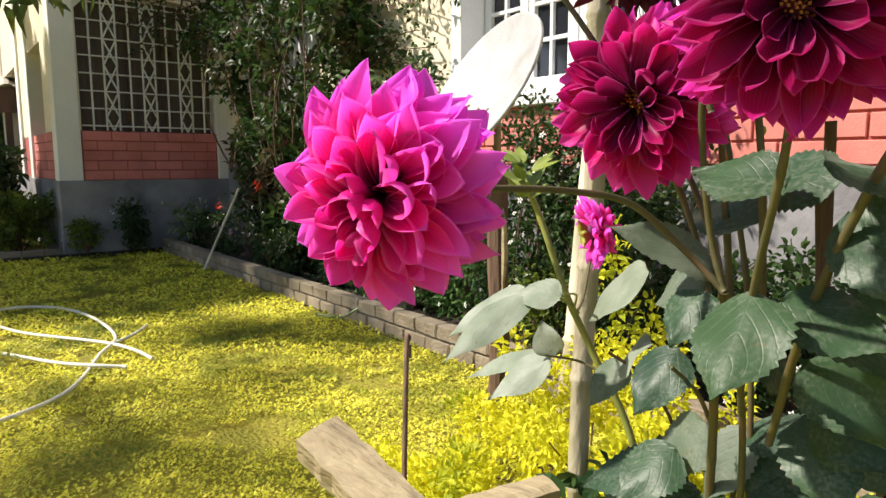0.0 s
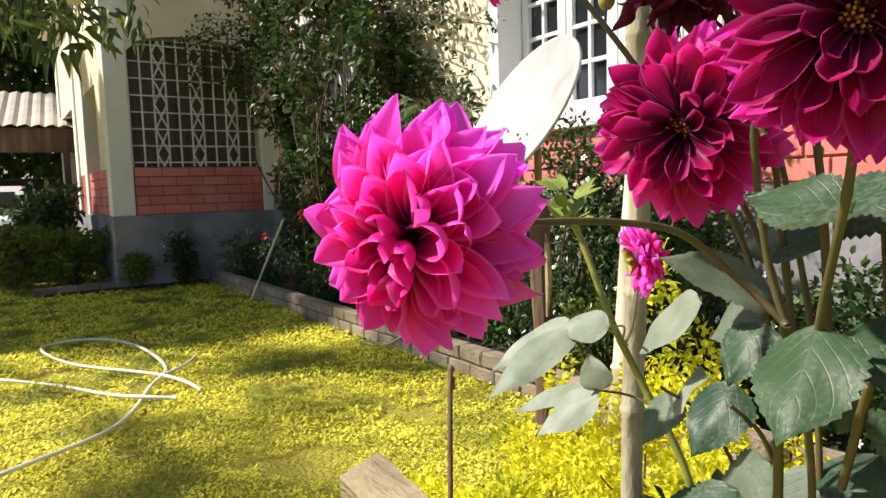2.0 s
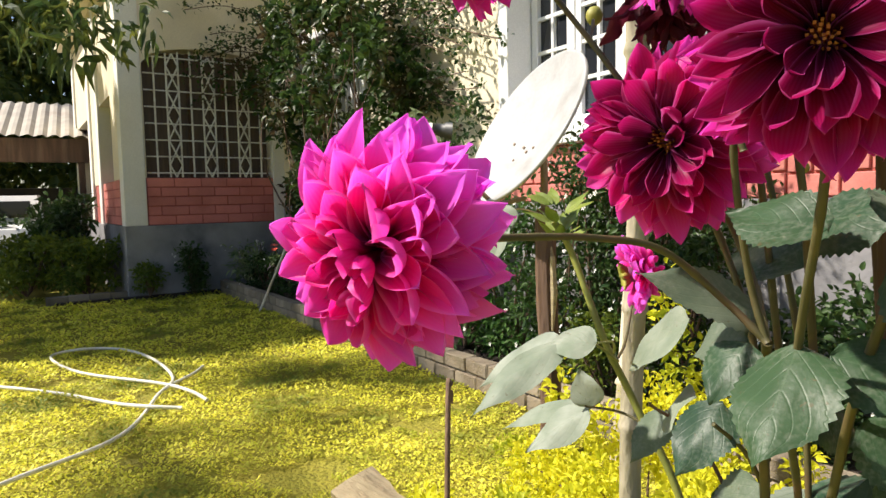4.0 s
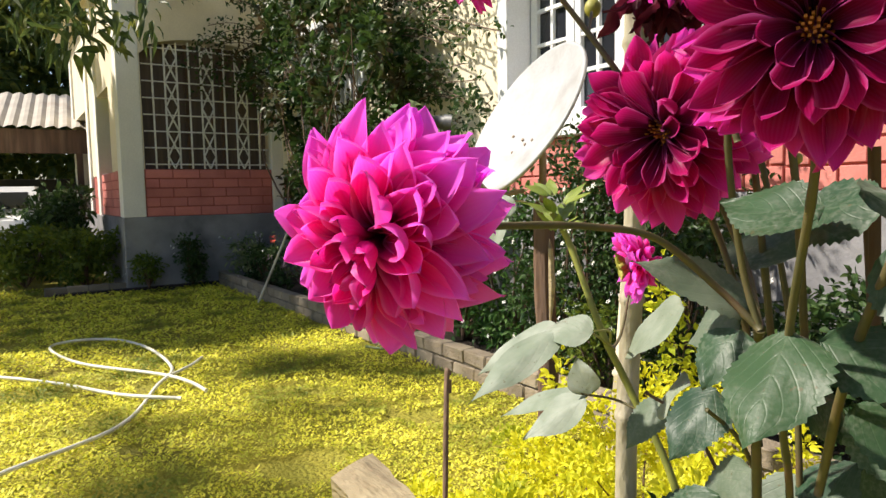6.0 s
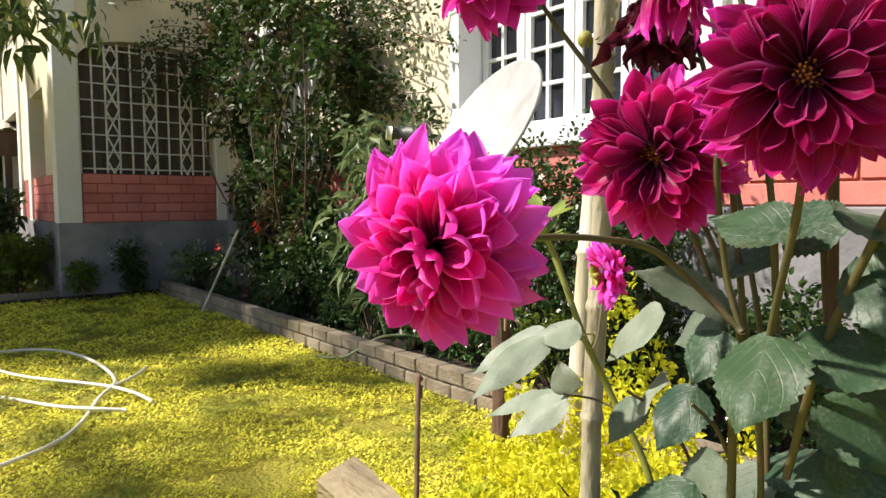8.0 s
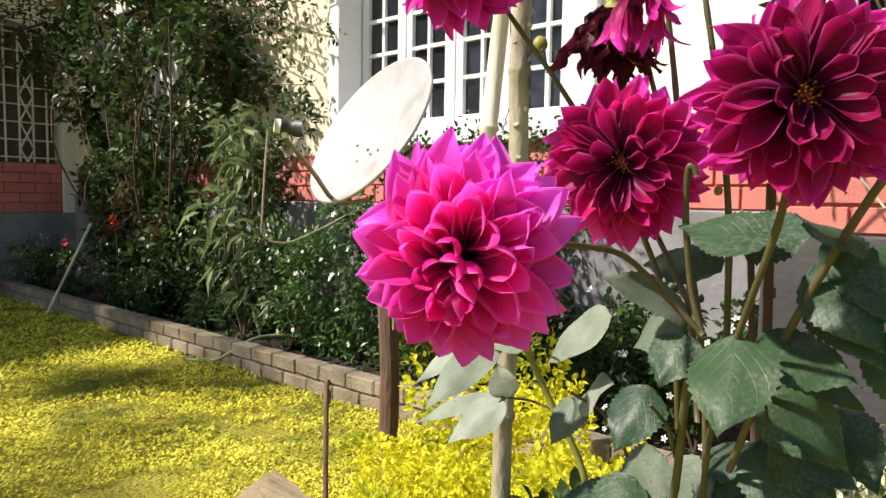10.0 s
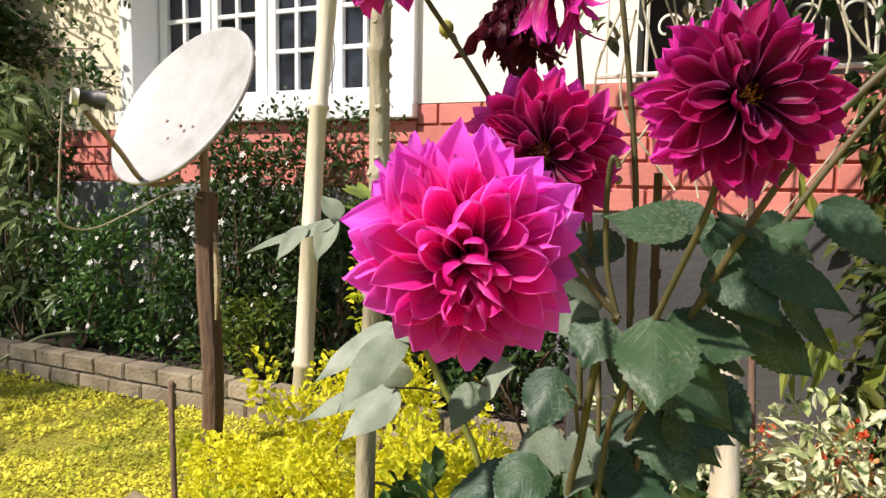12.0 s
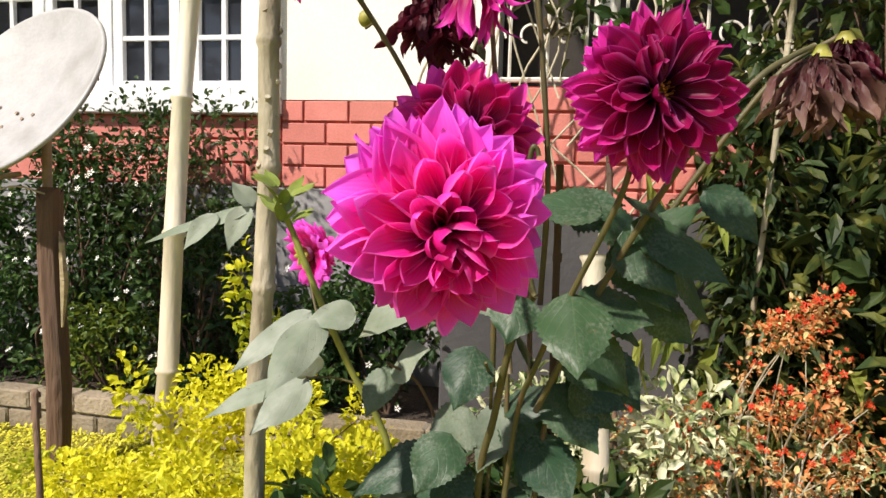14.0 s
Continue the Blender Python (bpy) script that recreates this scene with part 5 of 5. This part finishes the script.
bush((-8.75, 5.0, 0), 0.5, 0.4, 0.75, 2200, 101, M_HEDGE, "clipped yellow-green hedge by the house", group="hedge")
bush((-9.7, 4.6, 0), 0.7, 0.5, 0.8, 2600, 102, M_HEDGE, "clipped yellow-green hedge by the house", group="hedge")
bush((-10.9, 4.3, 0), 0.7, 0.5, 0.85, 2400, 103, M_HEDGE, "clipped yellow-green hedge by the house", group="hedge")
bush((-10.2, 5.3, 0), 0.45, 0.4, 1.35, 1500, 104, M_SHRUB, "tall leafy bush behind the hedge", (0.1, 0.18), 0.4)
bush((-11.6, 5.2, 0), 0.6, 0.5, 1.3, 1500, 105, M_SHRUB, "dark bush behind the hedge", (0.08, 0.14), 0.45)


# the tree whose limbs hang in from the side
def tree():
    t = thing("tree", Matrix.Translation((-8.2, 0.6, 0)), "broad-leaved tree with long drooping leaves", "tree")
    bm = tube(curve_points([(0, 0, -0.1), (0.05, 0.1, 1.2), (-0.1, 0.3, 2.4), (-0.2, 0.6, 3.4)], 6), [0.2, 0.195, 0.19, 0.185, 0.18, 0.175, 0.17, 0.165, 0.16, 0.155, 0.15, 0.145, 0.14, 0.135, 0.13, 0.12, 0.11, 0.1, 0.08], 12)
    part("trunk", bm, M_TWIG, t, "", True)
    g = np.random.default_rng(111)
    limbs = [(-1.6, 1.6, 4.7), (-0.1, 1.1, 4.8), (-0.6, 2.1, 4.8), (-2.6, 2.6, 4.7), (-1.8, 0.6, 4.6), (0.6, 0.8, 4.7), (2.7, -0.9, 4.3), (3.0, 1.9, 3.5), (3.55, 2.2, 2.95), (4.1, 1.9, 2.75), (-0.2, 3.0, 4.9), (-3.2, 1.9, 4.7), (-1.3, 0.95, 4.6), (-3.7, 2.7, 4.7), (-2.3, 3.1, 4.8), (-4.4, 2.2, 4.7), (-3.1, 3.5, 4.8), (-2.8, 1.0, 4.8), (-3.8, 1.3, 4.8), (-1.4, 2.4, 4.8), (-2.1, 1.7, 4.8)]
    for k, q in enumerate(limbs):
        part("limb", tube(curve_points([(-0.15, 0.4, 2.8), (q[0] * 0.45, q[1] * 0.5 + 0.1, q[2] * 0.75 + 0.8), q], 6), [0.07 - 0.0048 * i for i in range(13)], 6), M_TWIG, t, "", True)
    cs, rs, ns = [], [], []
    for k, q in enumerate(limbs):
        for j in range(14 if k in (0, 1, 2, 3, 10, 11, 12, 13, 14, 15, 16, 17, 18, 19, 20) else 7):
            sp = 0.5 if k < 6 or k > 10 else 0.3
            cs.append((q[0] + g.normal(0, sp), q[1] + g.normal(0, sp), q[2] + g.normal(-0.1, 0.3 if k < 6 or k > 10 else 0.16)))
            rs.append((0.3, 0.3, 0.24))
            ns.append(190 if k == 10 else 400 if k in (0, 1, 2, 3, 11, 12, 13, 14, 15, 16, 17, 18, 19, 20) else 35 if k == 5 else 90 if k < 7 else 18)
    foliage(t, "crown", M_TREE, cs, rs, ns, (0.12, 0.22), 0.28, 112, up=-0.5, droop=0.3)
    return t


tree()


# ---- shed, car and far trees ----
def shed():
    m = Matrix.Translation((-13.6, 7.0, 0)) @ Matrix.Rotation(radians(62), 4, "Z")
    t = thing("car_shed", m, "open shed with a grey corrugated roof and dark beams", "shed")
    bm = bmesh.new()
    n = 90
    rows = []
    for i in range(n + 1):
        x = -3.5 + 7 * i / n
        w = 0.03 * math.sin(i * 2.1)
        rows.append([bm.verts.new((x, -0.3, 2.72 + w)), bm.verts.new((x, 2.6, 3.75 + w))])
    for a, b in zip(rows, rows[1:]):
        bm.faces.new((a[0], b[0], b[1], a[1]))
    part("roof", bm, M_ROOF, t)
    part("beam", box(-3.4, 3.4, -0.2, -0.05, 2.2, 2.68, 0.01), M_WOOD, t)
    for x in (-3.2, -1.4, 0.5, 2.2, 3.2):
        part("post", box(x - 0.06, x + 0.06, -0.18, -0.06, 0, 2.2, 0.01), M_WOOD, t)
        part("post", box(x - 0.06, x + 0.06, 2.3, 2.42, 0, 3.5, 0.01), M_WOOD, t)
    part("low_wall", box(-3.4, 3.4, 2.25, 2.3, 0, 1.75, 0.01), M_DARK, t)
    return t


shed()


def car():
    m = Matrix.Translation((-12.4, 5.35, 0)) @ Matrix.Rotation(radians(152), 4, "Z")
    t = thing("car", m, "white car parked by the shed", "car")
    prof = [(-1.9, 0.3), (-1.9, 0.75), (-1.75, 0.95), (-0.95, 1.02), (-0.45, 1.5), (0.9, 1.52), (1.5, 1.05), (1.9, 0.95), (1.95, 0.35)]
    bm = bmesh.new()
    sides = []
    for y in (-0.8, -0.72, 0.72, 0.8):
        k = 1.0 if abs(y) < 0.75 else 0.985
        sides.append([bm.verts.new((x * k, y * (1 if z < 1.03 else 0.84), z)) for x, z in prof])
    for a, b in zip(sides, sides[1:]):
        for i in range(len(prof)):
            j = (i + 1) % len(prof)
            bm.faces.new((a[i], a[j], b[j], b[i]))
    bm.faces.new(sides[0][::-1])
    bm.faces.new(sides[-1])
    bmesh.ops.recalc_face_normals(bm, faces=bm.faces)
    part("body", bm, M_PAINT, t)
    for x in (-1.2, 1.25):
        for y in (-0.78, 0.78):
            w = part("wheel", tube([(x, y - 0.09, 0.3), (x, y + 0.09, 0.3)], 0.3, 20), M_BLACK, t)
    part("windscreen", join((-0.86, -0.6, -0.6, 0.6, 1.12, 1.4)), M_GLASS, t)
    for y in (-0.55, 0.55):
        part("headlight", box(-1.93, -1.86, y - 0.15, y + 0.15, 0.72, 0.86, 0.02), M_DISH, t)
    part("bumper", box(-1.98, -1.85, -0.78, 0.78, 0.32, 0.52, 0.03), M_BLACK, t)
    return t


car()
for k, (x, y, h, w) in enumerate(((-22, 13, 10, 3.6), (-24, 8, 11, 4.0), (-20, 17, 9, 3.5), (-26, 3, 11, 4.0))):
    t = thing("far_tree", Matrix.Translation((x, y, 0)), "hazy distant garden tree", "tree", "far trees")
    part("trunk", tube([(0, 0, -0.1), (0.1, 0, h * 0.35), (0, 0.1, h * 0.6)], [0.25, 0.2, 0.12], 8), M_TWIG, t, "", True)
    g = np.random.default_rng(120 + k)
    cs = [(g.uniform(-w, w), g.uniform(-w, w), h * g.uniform(0.15, 1.0)) for _ in range(70)]
    foliage(t, "crown", M_TREE, cs, [(1.0, 1.0, 0.8)] * 70, [110] * 70, (0.28, 0.5), 0.5, 130 + k)

# ---- plants by the verandah ----
vines = thing("climbing_plant", HOUSE @ Matrix.Translation((3.0, -0.85, 0)), "tangled dark climbing plant in front of the verandah", "climber")
g = np.random.default_rng(140)
cs = [(g.uniform(-0.68, 2.4), g.uniform(-0.40, 0.02), g.uniform(0.1, 2.9)) for _ in range(210)]
cs += [(g.uniform(-0.62, 1.2), g.uniform(-0.2, 0.12), g.uniform(0.05, 1.75)) for _ in range(70)]
foliage(vines, "foliage", M_VINE, cs, [(0.2, 0.14, 0.18)] * 280, [62] * 280, (0.05, 0.115), 0.42, 141, up=-0.3, droop=0.32)
pale = [(g.uniform(-1.05, 1.0), g.uniform(-0.45, -0.2), g.uniform(0.5, 1.5)) for _ in range(26)]
foliage(vines, "pale_leaves", M_LANCE_Y, pale, [(0.12, 0.08, 0.1)] * 26, [3] * 26, (0.11, 0.20), 0.28, 145, up=-0.5, droop=0.35, label="long yellow-green leaves")
twigs(vines, (0.2, 0, 0), cs[::2], 0.01, 142)
cs = [(g.uniform(-1.9, 0.4), 0.0, g.uniform(1.75, 2.9)) for _ in range(34)]
foliage(vines, "dry_foliage", M_CREEPER, cs, [(0.14, 0.08, 0.14)] * 34, [12] * 34, (0.06, 0.11), 0.5, 143, up=-0.3)
gr = random.Random(7)
for k in range(34):
    x = gr.uniform(-1.8, 1.0)
    z = gr.uniform(1.9, 3.0)
    bm = tube(curve_points([(x, 0.05, z), (x + gr.uniform(-0.2, 0.2), -0.03, z - 0.4), (x + gr.uniform(-0.3, 0.3), 0.0, z - gr.uniform(0.7, 1.1))], 5), 0.006, 4)
    part("tendril", bm, M_BAMBOO_G, vines, "", True)

bush((1.12, 1.55, 0), 0.26, 0.26, 0.70, 1900, 150, M_VARIEG, "low plant with cream variegated leaves", (0.032, 0.066), 0.36, "variegated_plant")
bush((0.85, 1.75, 0), 0.25, 0.25, 0.45, 600, 151, M_SHRUB, "low dark leafy plant", (0.06, 0.1), 0.5)
red = thing("orange_bush", Matrix.Translation((1.71, 1.62, 0)), "twiggy orange-leafed bush with small red flowers", "bush")
g = np.random.default_rng(152)
cs = [(g.uniform(-0.50, 0.45), g.uniform(-0.3, 0.3), g.uniform(0.12, 0.74)) for _ in range(70)]
cs = [(x, y, z if abs(x - 0.1) < 0.25 else z * 0.8) for x, y, z in cs]
cs += [(g.uniform(-0.12, 0.12), g.uniform(-0.1, 0.1), g.uniform(0.76, 1.0)) for _ in range(7)]
foliage(red, "foliage", M_ORANGE, cs, [(0.07, 0.07, 0.06)] * 77, [62] * 77, (0.014, 0.030), 0.5, 153, up=0.4)
foliage(red, "lower_foliage", M_VARIEG, [q for q in cs if q[2] < 0.5], [(0.07, 0.07, 0.06)] * 77, [22] * 77, (0.02, 0.04), 0.4, 156, up=0.4, label="cream and green lower leaves")
twigs(red, (0, 0, 0), cs[::2], 0.006, 154, M_BAMBOO_G)
tops = [q for q in cs if q[2] > 0.4]
blossoms(red, [(x + g.normal(0, 0.022), y - 0.05 + g.normal(0, 0.022), z + 0.06 + g.normal(0, 0.01)) for x, y, z in tops for _ in range(5)], 0.011, M_RED, 155)
bush((0.95, 1.2, 0), 0.3, 0.22, 0.5, 1100, 159, M_VINE, "dark leafy undergrowth behind the dahlia", (0.07, 0.12), 0.45)
bush((0.72, 1.05, 0), 0.2, 0.12, 0.6, 700, 160, M_VINE, "dark leafy undergrowth behind the dahlia", (0.06, 0.11), 0.45)
bush((0.62, 1.15, 0), 0.35, 0.25, 0.55, 1000, 157, M_SHRUB, "dark undergrowth behind the dahlia", (0.05, 0.09), 0.5)
bush((2.3, 1.5, 0), 0.3, 0.35, 1.5, 1400, 158, M_VINE, "tall dark leafy bush beside the orange one", (0.09, 0.15), 0.4)

for p0, p1, r, label in (((1.19, 1.62, 0.0), (1.27, 1.99, 1.45), 0.011, "thin straight dry cane"), ((1.90, 2.10, 0.0), (1.868, 1.89, 1.97), 0.0105, "thin pale cane beside the dahlia"), ((0.62, 0.80, 0.0), (0.605, 0.76, 1.28), 0.0055, "reddish-brown stake in the dahlia"), ((0.66, 0.92, 0.0), (0.60, 0.86, 1.2), 0.0045, "thin dry cane behind the dahlia")):
    t = thing("cane", Matrix.Translation(p0), label, "cane", "canes")
    c = part("shaft", tube(curve_points([p0, (Vector(p0) + Vector(p1)) / 2 + Vector((0.01, 0.01, 0)), p1], 5), r, 8), M_BAMBOO_G if "pale" in label else M_WOOD, t, "", True)
    c.matrix_world = Matrix()
    for f in (0.3, 0.62, 0.9):
        q = Vector(p0).lerp(Vector(p1), f) + Vector((0.04, 0.04, 0)) * f * (1 - f)
        c = part("joint", tube([q - Vector((0, 0, 0.006)), q + Vector((0, 0, 0.006))], r * 1.3, 8), M_BAMBOO_G if "pale" in label else M_WOOD, t)
        c.matrix_world = Matrix()
t = thing("cane", Matrix.Translation((-5.3, 5.0, 0)), "thin cane leaning over the bed's edging", "cane", "canes")
c = part("shaft", tube([(-5.45, 5.2, 0), (-5.0, 5.35, 0.95)], 0.014, 6), M_BAMBOO, t)
c.matrix_world = Matrix()


t = thing("wire", Matrix.Translation((-0.20, 3.95, 1.5)), "thin dark wire hanging across the white window", "wire")
c = part("strand", tube(curve_points([(-0.42, 4.12, 2.75), (-0.40, 4.10, 2.3), (-0.36, 4.08, 2.0), (-0.44, 4.12, 1.72)], 6), 0.0035, 5), M_BLACK, t, "", True)
c.matrix_world = Matrix()
t = thing("garden_hose", Matrix.Translation((-2.5, 4.05, 0)), "thin green hose end lying over the brick edging", "hose")
c = part("tube", tube(curve_points([(-2.05, 4.32, 0.22), (-2.27, 4.16, 0.215), (-2.42, 4.05, 0.12), (-2.55, 4.0, 0.05), (-2.80, 4.0, 0.04)], 6), 0.011, 8), M_HOSE_G, t, "", True)
c.matrix_world = Matrix()


# ---- hose ----
def hose():
    t = thing("garden_hose", Matrix.Translation((-3.4, 2.6, 0)), "white garden hose lying in loops on the lawn", "hose")
    for pts in ([(-2.5, 0.9), (-2.6, 1.3), (-2.78, 1.94), (-3.3, 2.5), (-3.55, 2.78), (-4.3, 3.09), (-4.9, 3.18), (-5.12, 2.95), (-5.05, 2.68), (-4.38, 2.57), (-3.53, 2.66), (-3.15, 2.63), (-2.93, 2.6)],
                [(-5.2, 1.8), (-4.33, 2.05), (-3.88, 2.2), (-3.4, 2.25), (-3.1, 2.28), (-2.9, 2.4)], [(-3.42, 2.66), (-3.5, 2.9), (-3.7, 3.14)]):
        c = part("tube", tube(curve_points([(x, y, 0.038 + 0.012 * math.sin(k * 1.9)) for k, (x, y) in enumerate(pts)], 8), 0.012, 8), M_HOSE, t, "", True)
        c.matrix_world = Matrix()
    return t


hose()

# ---- bricks of the walls and edgings ----
def brick_mesh(name, lx, ly, lz, bevel, material, seed=0):
    bm = box(-lx / 2, lx / 2, -ly / 2, ly / 2, -lz / 2, lz / 2, bevel)
    r = random.Random(seed)
    for v in bm.verts:
        v.co += Vector((r.uniform(-1, 1), r.uniform(-1, 1), r.uniform(-1, 1))) * bevel * (0.5 if seed else 0.0)
    return link_mesh(name, bm, material)


def lay(parent, a0, a1, z0, z1, rows, length, place, joint=0.014, mat=M_BRICK, depth=0.03, bevel=0.004, rough=0):
    """Courses of bricks from a0 to a1; place(a, z) gives the local pose of a brick's middle."""
    h = (z1 - z0) / rows
    cache = {}
    r = random.Random(int(a0 * 100) + rows)
    for i in range(rows):
        a = a0 - (length / 2 if i % 2 else 0)
        while a < a1 - 0.02:
            s, e = max(a, a0), min(a + length, a1)
            if e - s > 0.04:
                key = (round(e - s, 2), r.randrange(4) if rough else 0)
                if key not in cache:
                    cache[key] = brick_mesh("brick", e - s - joint, depth, h - joint, bevel, mat, rough and key[1] + 3)
                ob = part("brick", cache[key], None, parent)
                ob.matrix_local = place((s + e) / 2, z0 + h * (i + 0.5)) @ pose(0, 0, 0, 0, 0, r.uniform(-rough, rough))
            a += length


lay(band_main, -7.75, -2.52, 1.222, 1.62, 3, 0.283, lambda a, z: pose(a, 0.012, z))
lay(band_main, -2.5, 0.0, 1.222, 1.648, 3, 0.283, lambda a, z: pose(a, 0.012, z))
lay(band_main, 0.0, 1.16, 1.222, 1.745, 4, 0.283, lambda a, z: pose(a, 0.012, z))
lay(bpy.data.objects["verandah_parapet"], 1.17, 5.4, 1.142, 1.72, 5, 0.29, lambda a, z: pose(a, VER + 0.012, z))
lay(band_wing, -1.94, -0.18, 1.002, 1.65, 5, 0.36, lambda a, z: pose(WING - 0.012, a, z, 0, 0, 90))
lay(band_wing, WING - 2.38, WING - 0.29, 1.002, 1.65, 5, 0.36, lambda a, z: pose(a, -2.188, z))
lay(edging, -7.72, 1.2, -0.01, 0.195, 2, 0.25, lambda a, z: pose(a, -0.99, z), 0.012, M_KERB, 0.115, 0.008, 1.4)
lay(edging_b, -3.2, -1.05, 0.0, 0.12, 1, 0.25, lambda a, z: pose(-7.94, a, z, 0, 0, 90), 0.012, M_KERB, 0.115, 0.008, 2.0)
